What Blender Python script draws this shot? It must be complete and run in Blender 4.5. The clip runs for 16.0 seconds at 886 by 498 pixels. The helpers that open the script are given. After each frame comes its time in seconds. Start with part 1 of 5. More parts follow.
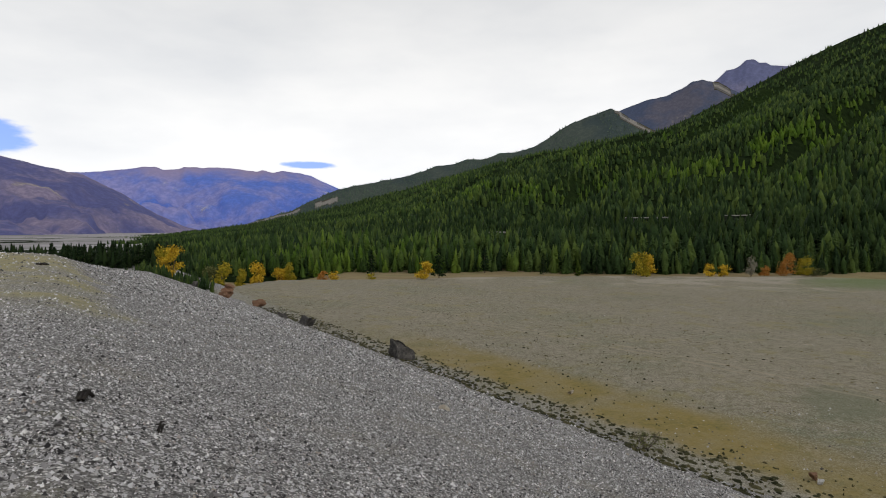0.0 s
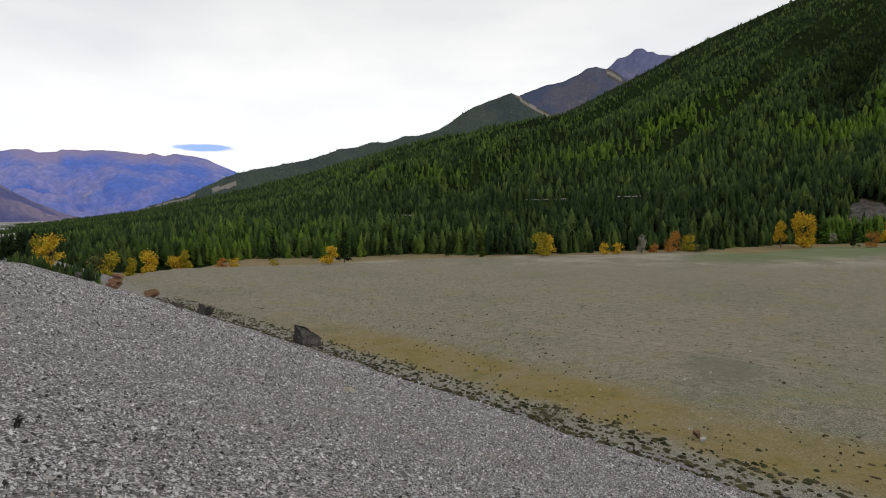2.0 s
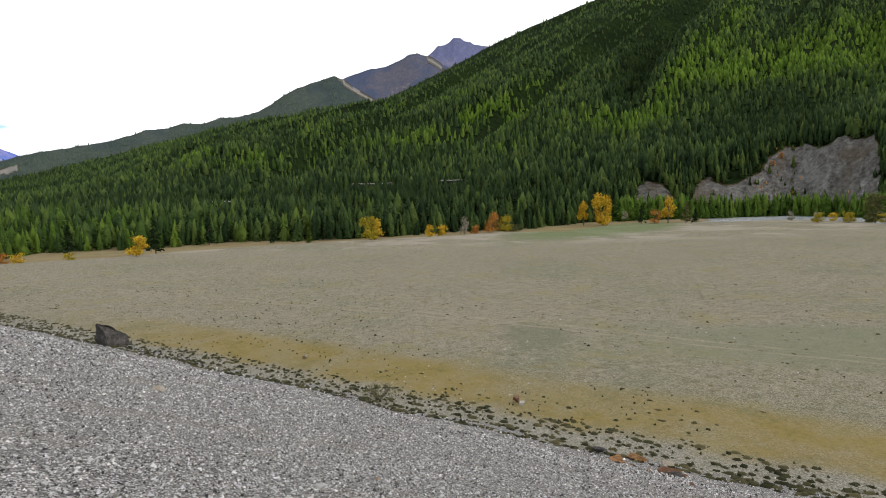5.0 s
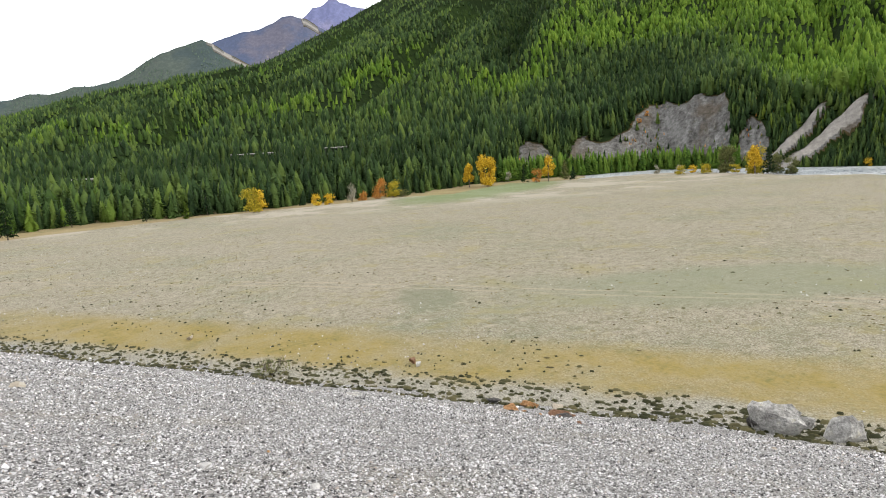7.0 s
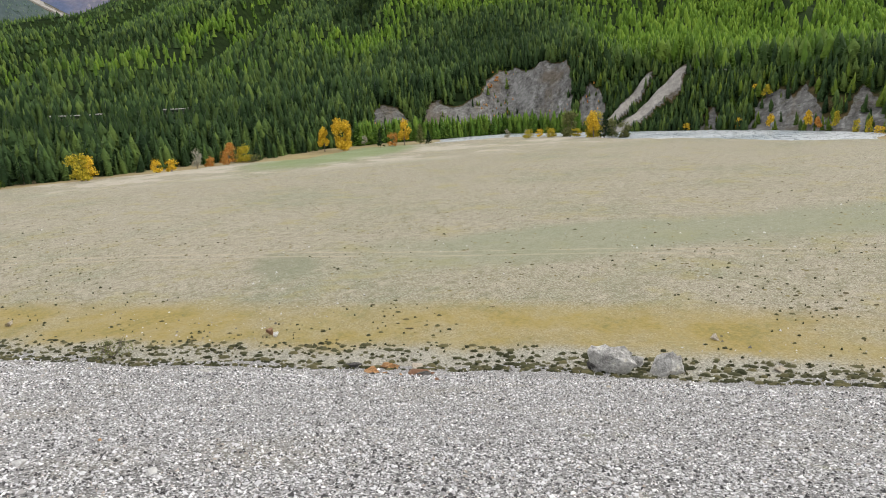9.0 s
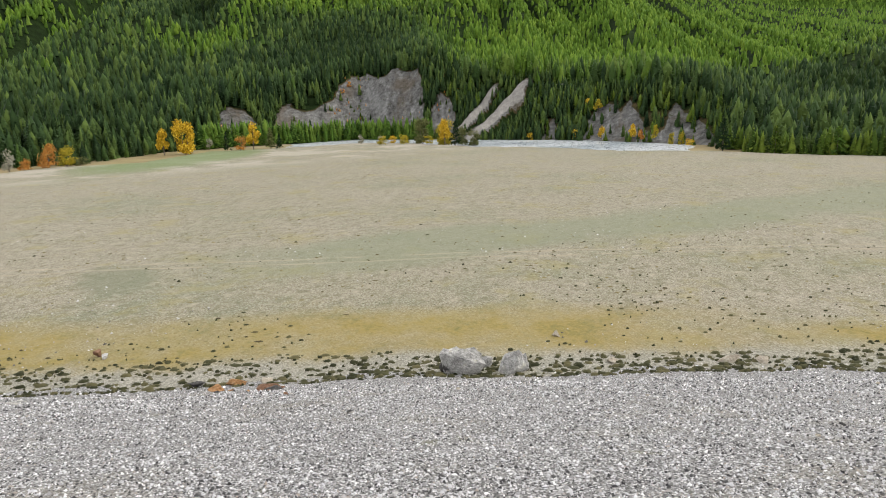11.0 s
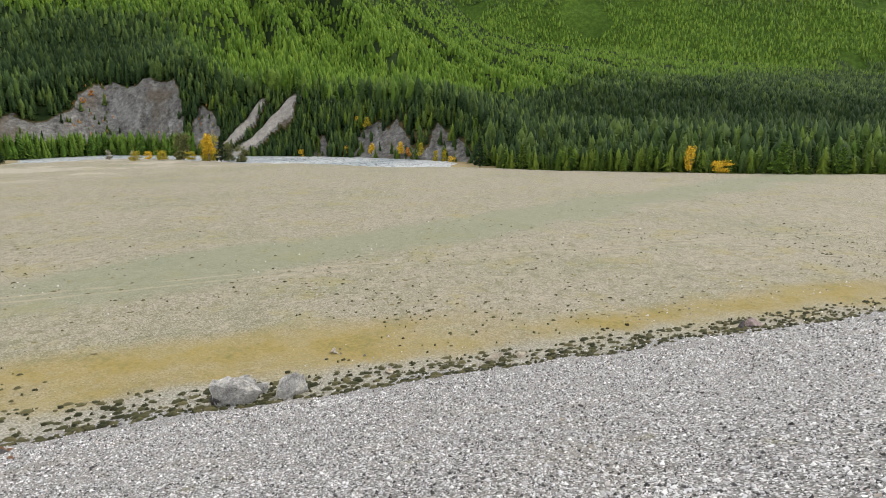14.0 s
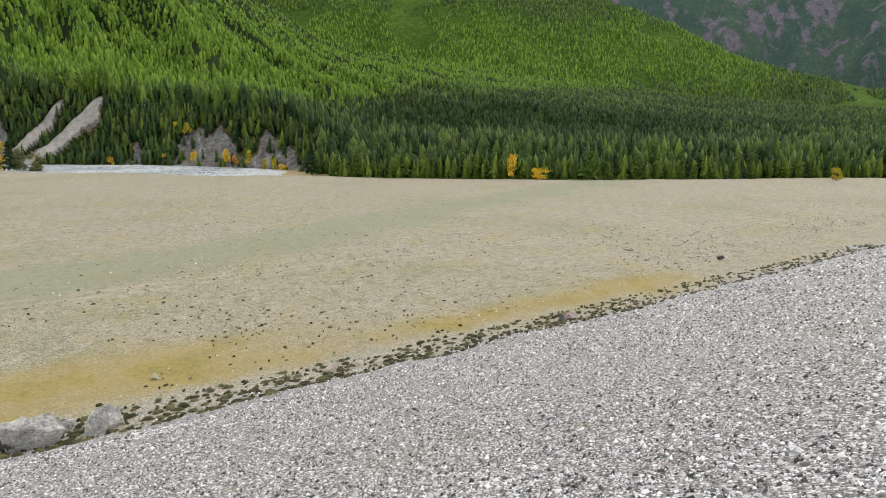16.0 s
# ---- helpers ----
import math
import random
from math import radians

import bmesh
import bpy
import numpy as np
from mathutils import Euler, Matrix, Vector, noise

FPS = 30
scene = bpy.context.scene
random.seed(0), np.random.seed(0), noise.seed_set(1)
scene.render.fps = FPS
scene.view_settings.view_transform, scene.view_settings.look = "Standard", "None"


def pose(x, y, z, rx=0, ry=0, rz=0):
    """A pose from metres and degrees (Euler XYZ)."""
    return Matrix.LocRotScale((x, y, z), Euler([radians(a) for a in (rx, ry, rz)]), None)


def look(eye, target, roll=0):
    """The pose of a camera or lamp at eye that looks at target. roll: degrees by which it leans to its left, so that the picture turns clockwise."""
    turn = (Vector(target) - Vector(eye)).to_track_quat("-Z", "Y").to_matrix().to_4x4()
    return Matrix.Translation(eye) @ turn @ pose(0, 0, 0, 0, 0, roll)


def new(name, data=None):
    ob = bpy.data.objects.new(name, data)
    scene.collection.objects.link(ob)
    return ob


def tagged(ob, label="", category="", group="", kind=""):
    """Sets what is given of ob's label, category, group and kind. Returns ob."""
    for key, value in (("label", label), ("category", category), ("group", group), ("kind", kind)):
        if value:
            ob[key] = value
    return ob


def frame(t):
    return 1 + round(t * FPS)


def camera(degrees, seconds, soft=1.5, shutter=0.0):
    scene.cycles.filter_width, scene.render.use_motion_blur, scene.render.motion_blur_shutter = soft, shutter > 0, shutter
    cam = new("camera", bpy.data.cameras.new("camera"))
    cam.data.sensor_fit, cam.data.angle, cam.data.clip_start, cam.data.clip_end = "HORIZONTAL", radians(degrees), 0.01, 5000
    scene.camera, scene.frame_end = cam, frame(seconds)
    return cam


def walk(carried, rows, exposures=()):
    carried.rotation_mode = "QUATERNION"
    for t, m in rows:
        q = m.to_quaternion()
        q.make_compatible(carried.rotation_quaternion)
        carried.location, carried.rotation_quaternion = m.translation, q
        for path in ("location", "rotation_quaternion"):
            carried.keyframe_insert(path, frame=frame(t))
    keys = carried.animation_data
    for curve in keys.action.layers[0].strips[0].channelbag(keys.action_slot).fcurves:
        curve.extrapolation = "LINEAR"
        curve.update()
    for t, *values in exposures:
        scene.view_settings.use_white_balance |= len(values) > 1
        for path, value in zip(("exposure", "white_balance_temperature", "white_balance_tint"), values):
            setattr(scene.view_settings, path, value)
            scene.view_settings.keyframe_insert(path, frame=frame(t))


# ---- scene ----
cam = camera(71.39, 16.0, soft=1.0)
EYE, TILT = 12.2, -1.86
ROWS = [
    (0.0, -0.000, -0.000, -0.000, 0.00, -0.00, 0.00),
    (0.5, 0.027, 0.052, -0.046, -2.11, -0.37, 0.22),
    (1.0, 0.055, 0.102, -0.084, -4.30, -0.83, 0.62),
    (1.5, 0.088, 0.146, -0.119, -6.50, -1.21, 0.70),
    (2.0, 0.125, 0.185, -0.147, -8.71, -1.60, 1.02),
    (2.5, 0.164, 0.223, -0.170, -11.82, -2.10, 1.04),
    (3.0, 0.203, 0.260, -0.194, -14.62, -2.02, 0.75),
    (3.5, 0.244, 0.298, -0.220, -17.33, -2.15, 1.02),
    (4.0, 0.285, 0.340, -0.251, -19.97, -2.52, 1.16),
    (6.5, 0.499, 0.538, -0.448, -32.00, -5.97, 4.34),
    (7.0, 0.546, 0.553, -0.482, -35.03, -7.20, 4.61),
    (7.5, 0.588, 0.551, -0.507, -38.00, -8.56, 4.56),
    (8.0, 0.629, 0.539, -0.524, -41.55, -9.99, 4.30),
    (8.5, 0.670, 0.523, -0.533, -45.05, -10.87, 4.34),
    (9.0, 0.719, 0.503, -0.540, -48.19, -11.51, 4.47),
    (11.5, 1.051, 0.352, -0.545, -64.75, -11.69, 2.92),
    (12.0, 1.105, 0.329, -0.555, -68.13, -11.60, 2.97),
    (12.5, 1.145, 0.307, -0.565, -71.94, -11.46, 2.74),
    (13.0, 1.175, 0.280, -0.572, -75.02, -11.40, 2.44),
    (13.5, 1.205, 0.248, -0.577, -78.29, -11.40, 2.02),
    (14.0, 1.233, 0.216, -0.584, -82.09, -11.24, 1.96),
    (14.5, 1.259, 0.177, -0.589, -85.82, -10.97, 1.74),
    (15.0, 1.283, 0.135, -0.596, -90.77, -10.77, 1.60),
    (15.5, 1.303, 0.097, -0.608, -94.25, -10.84, 1.24),
    (16.0, 1.325, 0.061, -0.614, -97.32, -10.95, 1.28),
]
walk(cam, [(t, pose(0, 0, EYE, TILT, 0, 0) @ pose(x, y, z, 90 + pitch, roll, yaw)) for t, x, y, z, yaw, pitch, roll in ROWS],
     [(0.0, -1.02), (2.0, -0.97), (4.0, -0.68), (4.5, -0.62), (6.1, 0.32), (7.0, 0.45), (7.5, 0.58), (8.0, 0.56), (8.5, 0.52), (9.0, 0.42), (12.0, 0.38), (16.0, 0.4)])

# ---- sky and sun ----
SUN_EL, SUN_AZ = 40.0, 142.0
world = bpy.data.worlds.new("sky")
scene.world = world
world.use_nodes = True
wt = world.node_tree
wn, wl = wt.nodes, wt.links
wn.clear()
w_out = wn.new("ShaderNodeOutputWorld")
w_sky = wn.new("ShaderNodeTexSky")
w_sky.sky_type, w_sky.sun_disc = "NISHITA", False
w_sky.sun_elevation, w_sky.sun_rotation = radians(SUN_EL), radians(SUN_AZ)
w_bg = wn.new("ShaderNodeBackground")
w_bg.inputs[1].default_value = 0.2
w_deep = wn.new("ShaderNodeMix")
w_deep.data_type, w_deep.blend_type = "RGBA", "MULTIPLY"
w_deep.inputs[0].default_value = 1.0
w_deep.inputs[7].default_value = (0.55, 0.75, 1.5, 1)
wl.new(w_sky.outputs[0], w_deep.inputs[6])
wl.new(w_deep.outputs[2], w_bg.inputs[0])
w_tc = wn.new("ShaderNodeTexCoord")
w_map = wn.new("ShaderNodeMapping")
w_map.inputs["Scale"].default_value = (1.0, 1.0, 3.2)
wl.new(w_tc.outputs["Generated"], w_map.inputs[0])
w_noise = wn.new("ShaderNodeTexNoise")
w_noise.inputs["Scale"].default_value, w_noise.inputs["Detail"].default_value = 2.2, 7.0
w_noise.inputs["Roughness"].default_value = 0.55
wl.new(w_map.outputs[0], w_noise.inputs["Vector"])
# cloud deck: brighter low over the valley, greyer overhead
w_ramp = wn.new("ShaderNodeValToRGB")
w_ramp.color_ramp.elements[0].position, w_ramp.color_ramp.elements[0].color = 0.3, (0.80, 0.82, 0.85, 1)
w_ramp.color_ramp.elements[1].position, w_ramp.color_ramp.elements[1].color = 0.62, (1.0, 1.0, 1.0, 1)
wl.new(w_noise.outputs[0], w_ramp.inputs[0])
w_sep = wn.new("ShaderNodeSeparateXYZ")
wl.new(w_tc.outputs["Generated"], w_sep.inputs[0])
w_el = wn.new("ShaderNodeMapRange")
w_el.inputs[1].default_value, w_el.inputs[2].default_value = 0.05, 0.75
w_el.inputs[3].default_value, w_el.inputs[4].default_value = 2.3, 0.8
wl.new(w_sep.outputs[2], w_el.inputs[0])
w_cloud = wn.new("ShaderNodeBackground")
wl.new(w_ramp.outputs[0], w_cloud.inputs[0])
wl.new(w_el.outputs[0], w_cloud.inputs[1])


def sky_gap(az, el, wide, high):
    """A lens-shaped opening in the cloud deck at a bearing and height, in degrees."""
    a, e = radians(az), radians(el)
    d = Vector((math.sin(a) * math.cos(e), math.cos(a) * math.cos(e), math.sin(e)))
    side = Vector((math.cos(a), -math.sin(a), 0))
    up = side.cross(d)
    terms = []
    for axis, size in ((side, wide), (up, high)):
        dot = wn.new("ShaderNodeVectorMath")
        dot.operation = "DOT_PRODUCT"
        wl.new(w_tc.outputs["Generated"], dot.inputs[0])
        dot.inputs[1].default_value = axis
        k = wn.new("ShaderNodeMath")
        k.operation = "MULTIPLY_ADD"
        wl.new(dot.outputs["Value"], k.inputs[0])
        k.inputs[1].default_value = 1.0 / math.tan(radians(size))
        k.inputs[2].default_value = -d.dot(axis) / math.tan(radians(size))
        sq = wn.new("ShaderNodeMath")
        sq.operation = "MULTIPLY"
        wl.new(k.outputs[0], sq.inputs[0])
        wl.new(k.outputs[0], sq.inputs[1])
        terms.append(sq)
    front = wn.new("ShaderNodeVectorMath")
    front.operation = "DOT_PRODUCT"
    wl.new(w_tc.outputs["Generated"], front.inputs[0])
    front.inputs[1].default_value = d
    add = wn.new("ShaderNodeMath")
    wl.new(terms[0].outputs[0], add.inputs[0])
    wl.new(terms[1].outputs[0], add.inputs[1])
    rough = wn.new("ShaderNodeTexNoise")
    rough.inputs["Scale"].default_value, rough.inputs["Detail"].default_value = 30.0, 5.0
    wl.new(w_map.outputs[0], rough.inputs["Vector"])
    wob = wn.new("ShaderNodeMath")
    wob.operation = "MULTIPLY_ADD"
    wl.new(rough.outputs[0], wob.inputs[0])
    wob.inputs[1].default_value = 1.6
    wl.new(add.outputs[0], wob.inputs[2])
    rng = wn.new("ShaderNodeMapRange")
    rng.interpolation_type = "SMOOTHSTEP"
    wl.new(wob.outputs[0], rng.inputs[0])
    rng.inputs[1].default_value, rng.inputs[2].default_value = 1.3, 2.1
    rng.inputs[3].default_value, rng.inputs[4].default_value = 0.85, 0.0
    gate = wn.new("ShaderNodeMath")
    gate.operation = "GREATER_THAN"
    wl.new(front.outputs["Value"], gate.inputs[0])
    gate.inputs[1].default_value = 0.5
    out = wn.new("ShaderNodeMath")
    out.operation = "MULTIPLY"
    wl.new(rng.outputs[0], out.inputs[0])
    wl.new(gate.outputs[0], out.inputs[1])
    return out


gap_a, gap_b = sky_gap(-12.2, 5.75, 2.4, 0.34), sky_gap(-36.2, 7.0, 2.6, 1.4)
w_gap = wn.new("ShaderNodeMath")
w_gap.operation = "MAXIMUM"
wl.new(gap_a.outputs[0], w_gap.inputs[0])
wl.new(gap_b.outputs[0], w_gap.inputs[1])
w_mix = wn.new("ShaderNodeMixShader")
wl.new(w_gap.outputs[0], w_mix.inputs[0])
wl.new(w_cloud.outputs[0], w_mix.inputs[1])
wl.new(w_bg.outputs[0], w_mix.inputs[2])
wl.new(w_mix.outputs[0], w_out.inputs[0])

sun = new("sun", bpy.data.lights.new("sun", "SUN"))
sun.data.energy, sun.data.angle, sun.data.color = 1.7, radians(10), (1.0, 0.95, 0.87)
sun_dir = Vector((math.sin(radians(SUN_AZ)) * math.cos(radians(SUN_EL)), math.cos(radians(SUN_AZ)) * math.cos(radians(SUN_EL)), math.sin(radians(SUN_EL))))
sun.matrix_world = look(sun_dir * 400, (0, 0, 0))


# ---- materials ----
class Nodes:
    """A node material under construction."""

    def __init__(self, name, rough=0.9, spec=0.25):
        self.mat = bpy.data.materials.new(name)
        self.mat.use_nodes = True
        self.tree = self.mat.node_tree
        self.bsdf = self.tree.nodes["Principled BSDF"]
        self.bsdf.inputs["Roughness"].default_value = rough
        self.bsdf.inputs["Specular IOR Level"].default_value = spec

    def add(self, kind, **props):
        n = self.tree.nodes.new(kind)
        for key, value in props.items():
            setattr(n, key, value)
        return n

    def put(self, value, socket):
        if isinstance(value, bpy.types.NodeSocket):
            self.tree.links.new(value, socket)
        else:
            socket.default_value = value

    def pos(self):
        return self.add("ShaderNodeNewGeometry").outputs["Position"]

    def obj(self):
        return self.add("ShaderNodeTexCoord").outputs["Object"]

    def noise(self, vec, scale, detail=4.0, rough=0.55):
        n = self.add("ShaderNodeTexNoise")
        self.put(vec, n.inputs["Vector"])
        n.inputs["Scale"].default_value, n.inputs["Detail"].default_value, n.inputs["Roughness"].default_value = scale, detail, rough
        return n.outputs[0]

    def voronoi(self, vec, scale, feature="F1"):
        n = self.add("ShaderNodeTexVoronoi", feature=feature)
        self.put(vec, n.inputs["Vector"])
        n.inputs["Scale"].default_value = scale
        return n

    def math(self, op, a, b=0.0, c=0.0):
        n = self.add("ShaderNodeMath", operation=op)
        for v, s in zip((a, b, c), n.inputs):
            self.put(v, s)
        return n.outputs[0]

    def range(self, v, a, b, c=0.0, d=1.0):
        n = self.add("ShaderNodeMapRange", interpolation_type="SMOOTHSTEP")
        self.put(v, n.inputs[0])
        for i, x in enumerate((a, b, c, d)):
            n.inputs[i + 1].default_value = x
        return n.outputs[0]

    def ramp(self, v, *stops):
        n = self.add("ShaderNodeValToRGB")
        self.put(v, n.inputs[0])
        e = n.color_ramp.elements
        while len(e) < len(stops):
            e.new(0.5)
        for k, (p, col) in zip(e, stops):
            k.position, k.color = p, (*col, 1)
        return n.outputs[0]

    def mix(self, f, a, b, mode="MIX"):
        n = self.add("ShaderNodeMix", data_type="RGBA", blend_type=mode)
        self.put(f, n.inputs[0])
        for v, s in ((a, n.inputs[6]), (b, n.inputs[7])):
            self.put((*v, 1) if isinstance(v, tuple) else v, s)
        return n.outputs[2]

    def dot(self, vec, axis):
        n = self.add("ShaderNodeVectorMath", operation="DOT_PRODUCT")
        self.put(vec, n.inputs[0])
        n.inputs[1].default_value = axis
        return n.outputs["Value"]

    def done(self, colour, height=None, strength=0.5, depth=0.02, rough=None):
        self.put(colour, self.bsdf.inputs["Base Color"])
        if rough is not None:
            self.put(rough, self.bsdf.inputs["Roughness"])
        if height is not None:
            b = self.add("ShaderNodeBump")
            b.inputs["Strength"].default_value, b.inputs["Distance"].default_value = strength, depth
            self.put(height, b.inputs["Height"])
            self.put(b.outputs[0], self.bsdf.inputs["Normal"])
        return self.mat


OUT, ALONG = (0.846, 0.5325, 0.0), (-0.5325, 0.846, 0.0)  # across the bank (downhill) and along its foot


def gravel_material():
    m = Nodes("gravel", 0.85)
    p = m.pos()
    big, mid, fine = m.voronoi(p, 15.0), m.voronoi(p, 34.0), m.voronoi(p, 75.0)
    tone = m.ramp(m.dot(mid.outputs["Color"], (0.5, 0.5, 0.0)), (0.2, (0.03, 0.029, 0.03)), (0.4, (0.12, 0.117, 0.12)), (0.52, (0.25, 0.245, 0.245)), (0.64, (0.44, 0.43, 0.43)), (0.8, (0.80, 0.79, 0.78)))
    tone_b = m.ramp(m.dot(fine.outputs["Color"], (0.4, 0.4, 0.2)), (0.2, (0.08, 0.077, 0.08)), (0.48, (0.40, 0.39, 0.385)), (0.75, (0.80, 0.78, 0.76)))
    col = m.mix(0.3, tone, tone_b)
    # shade between the stones, painted as dark cell edges
    gap_shade = m.range(mid.outputs["Distance"], 0.40, 0.64, 0.0, 0.7)
    col = m.mix(gap_shade, col, (0.07, 0.066, 0.062))
    stone = m.ramp(m.dot(big.outputs["Color"], (1.0, 0.0, 0.0)), (0.94, (0, 0, 0)), (0.96, (1, 1, 1)))
    col = m.mix(m.math("MULTIPLY", stone, m.range(big.outputs["Distance"], 0.3, 0.45, 0.8, 0.0)), col, m.ramp(m.dot(big.outputs["Color"], (0.0, 1.0, 0.0)), (0.2, (0.09, 0.09, 0.10)), (0.6, (0.36, 0.34, 0.33)), (0.9, (0.62, 0.60, 0.58))))
    stain = m.noise(p, 0.35, 5.0, 0.6)
    col = m.mix(m.range(stain, 0.52, 0.72, 0.0, 0.35), col, (0.23, 0.205, 0.15))
    col = m.mix(m.range(m.noise(p, 0.9, 6.0, 0.7), 0.6, 0.72, 0.0, 0.55), col, (0.17, 0.165, 0.09))
    h = m.math("MULTIPLY", m.math("ADD", m.math("ADD", mid.outputs["Distance"], m.math("MULTIPLY", fine.outputs["Distance"], 0.5)), big.outputs["Distance"]), -1.0)
    # thin dry turf on the level top
    s, l = m.dot(p, OUT), m.dot(p, ALONG)
    turf = m.math("MULTIPLY", m.range(m.math("ADD", s, m.math("MULTIPLY_ADD", m.noise(p, 0.3, 5.0, 0.65), 5.0, -2.5)), 0.2, 1.6, 1.0, 0.0), m.range(l, 12.0, 19.0))
    col = m.mix(m.math("MULTIPLY", turf, m.range(m.noise(p, 0.25, 5.0, 0.7), 0.4, 0.6, 0.2, 0.8)), col, m.ramp(m.noise(p, 2.5, 5.0, 0.7), (0.3, (0.25, 0.22, 0.09)), (0.7, (0.42, 0.375, 0.17))))
    return m.done(col, h, 0.8, 0.012)


def plain_material():
    m = Nodes("plain_ground", 0.95)
    p = m.pos()
    s, l = m.dot(p, OUT), m.dot(p, ALONG)
    big, mid, small = m.noise(p, 0.045, 4.0, 0.55), m.noise(p, 0.3, 5.0, 0.65), m.noise(p, 3.0, 5.0, 0.7)
    peb, grit = m.voronoi(p, 5.5), m.voronoi(p, 16.0)
    base = m.ramp(m.math("ADD", m.math("MULTIPLY", big, 0.65), m.math("MULTIPLY", mid, 0.35)), (0.36, (0.13, 0.15, 0.075)), (0.45, (0.20, 0.185, 0.11)), (0.55, (0.25, 0.216, 0.152)), (0.66, (0.155, 0.165, 0.09)))
    base = m.mix(m.range(small, 0.44, 0.64, 0.0, 0.7), base, (0.15, 0.13, 0.085))
    stones = m.ramp(m.dot(peb.outputs["Color"], (1, 0, 0)), (0.0, (0.16, 0.14, 0.12)), (0.5, (0.34, 0.30, 0.26)), (1.0, (0.55, 0.51, 0.47)))
    base = m.mix(m.math("MULTIPLY", m.range(peb.outputs["Distance"], 0.16, 0.3, 1.0, 0.0), m.range(mid, 0.42, 0.62, 0.4, 0.95)), base, stones)
    gt = m.ramp(m.dot(grit.outputs["Color"], (0, 1, 0)), (0.1, (0.09, 0.08, 0.065)), (0.55, (0.31, 0.283, 0.222)), (0.9, (0.55, 0.52, 0.44)))
    base = m.mix(0.42, base, gt)
    base = m.mix(m.range(m.noise(p, 1.1, 6.0, 0.75), 0.5, 0.62, 0.0, 0.6), base, (0.135, 0.125, 0.07))
    base = m.mix(m.range(m.noise(p, 0.75, 6.0, 0.75), 0.54, 0.66, 0.0, 0.6), base, (0.37, 0.325, 0.25))
    base = m.mix(m.range(m.noise(p, 0.16, 5.0, 0.7), 0.52, 0.66, 0.0, 0.45), base, (0.26, 0.225, 0.09))
    speck = m.voronoi(p, 3.2)
    base = m.mix(m.math("MULTIPLY", m.range(speck.outputs["Distance"], 0.10, 0.24, 1.0, 0.0), m.range(m.dot(speck.outputs["Color"], (0, 0, 1)), 0.5, 0.6, 0.0, 0.9)), base, (0.055, 0.052, 0.03))
    # broad greener swathe running out from the round green patch
    dx, dy = m.dot(p, (0.768, -0.64, 0)), m.dot(p, (0.64, 0.768, 0))
    wob = m.math("MULTIPLY_ADD", m.noise(p, 0.08, 4.0), 14.0, -7.0)
    swathe = m.math("MULTIPLY", m.range(m.math("ABSOLUTE", m.math("ADD", m.math("SUBTRACT", dy, 51.0), wob)), 3.0, 9.0, 1.0, 0.0), m.range(dx, -8.0, 14.0))
    base = m.mix(m.math("MULTIPLY", swathe, 0.62), base, (0.185, 0.20, 0.13))
    ex, ey = m.math("SUBTRACT", m.dot(p, (0.846, -0.5325, 0)), 0.9), m.math("SUBTRACT", m.dot(p, (0.5325, 0.846, 0)), 51.3)
    rad = m.math("SQRT", m.math("ADD", m.math("POWER", m.math("DIVIDE", ex, 2.8), 2.0), m.math("POWER", m.math("DIVIDE", ey, 5.0), 2.0)))
    patch = m.range(m.math("ADD", rad, m.math("MULTIPLY_ADD", m.noise(p, 0.5, 5.0, 0.65), 0.8, -0.4)), 0.6, 1.2, 0.5, 0.0)
    base = m.mix(patch, base, (0.135, 0.15, 0.095))
    # ochre turf along the foot of the bank
    behind = m.math("MAXIMUM", m.math("MULTIPLY", l, -1.0), 0.0)
    foot = m.math("ADD", s, m.math("MULTIPLY_ADD", m.math("MINIMUM", behind, 30.0), 0.09, m.math("MULTIPLY", m.math("MAXIMUM", m.math("SUBTRACT", behind, 30.0), 0.0), 0.055)))
    sw = m.math("ADD", foot, m.math("MULTIPLY_ADD", m.noise(p, 0.22, 5.0, 0.6), 4.0, -2.0))
    band_a = m.math("MULTIPLY", m.math("MULTIPLY", m.range(sw, 28.2, 29.8), m.range(sw, 34.5, 38.0, 1.0, 0.0)), m.math("MULTIPLY", m.range(l, -24.0, -8.0), m.range(l, 40.0, 75.0, 1.0, 0.0)))
    band_b = m.math("MULTIPLY", m.math("MULTIPLY", m.range(sw, 27.4, 28.6), m.range(sw, 31.5, 34.5, 1.0, 0.0)), m.math("MULTIPLY", m.range(l, -53.0, -43.0), m.range(l, -24.0, -14.0, 1.0, 0.0)))
    ochre = m.ramp(m.math("ADD", m.math("MULTIPLY", small, 0.5), m.math("MULTIPLY", mid, 0.5)), (0.35, (0.15, 0.135, 0.042)), (0.5, (0.265, 0.20, 0.06)), (0.65, (0.235, 0.20, 0.078)))
    base = m.mix(m.math("MULTIPLY", m.math("MULTIPLY", m.math("MAXIMUM", band_a, band_b), m.range(m.noise(p, 0.11, 5.0, 0.6), 0.38, 0.56, 0.6, 0.95)), m.range(mid, 0.4, 0.62, 1.0, 0.72)), base, ochre)
    # olive strip where the tufts grow
    strip = m.math("MULTIPLY", m.range(sw, 25.0, 26.5), m.range(sw, 28.6, 30.6, 1.0, 0.0))
    base = m.mix(m.math("MULTIPLY", strip, m.range(l, -46.0, -20.0, 0.25, 0.7)), base, m.ramp(m.dot(grit.outputs["Color"], (0.5, 0.5, 0.0)), (0.2, (0.13, 0.13, 0.105)), (0.5, (0.26, 0.25, 0.215)), (0.8, (0.42, 0.40, 0.36))))
    # pale wheel ruts, bare sand
    ruts = None
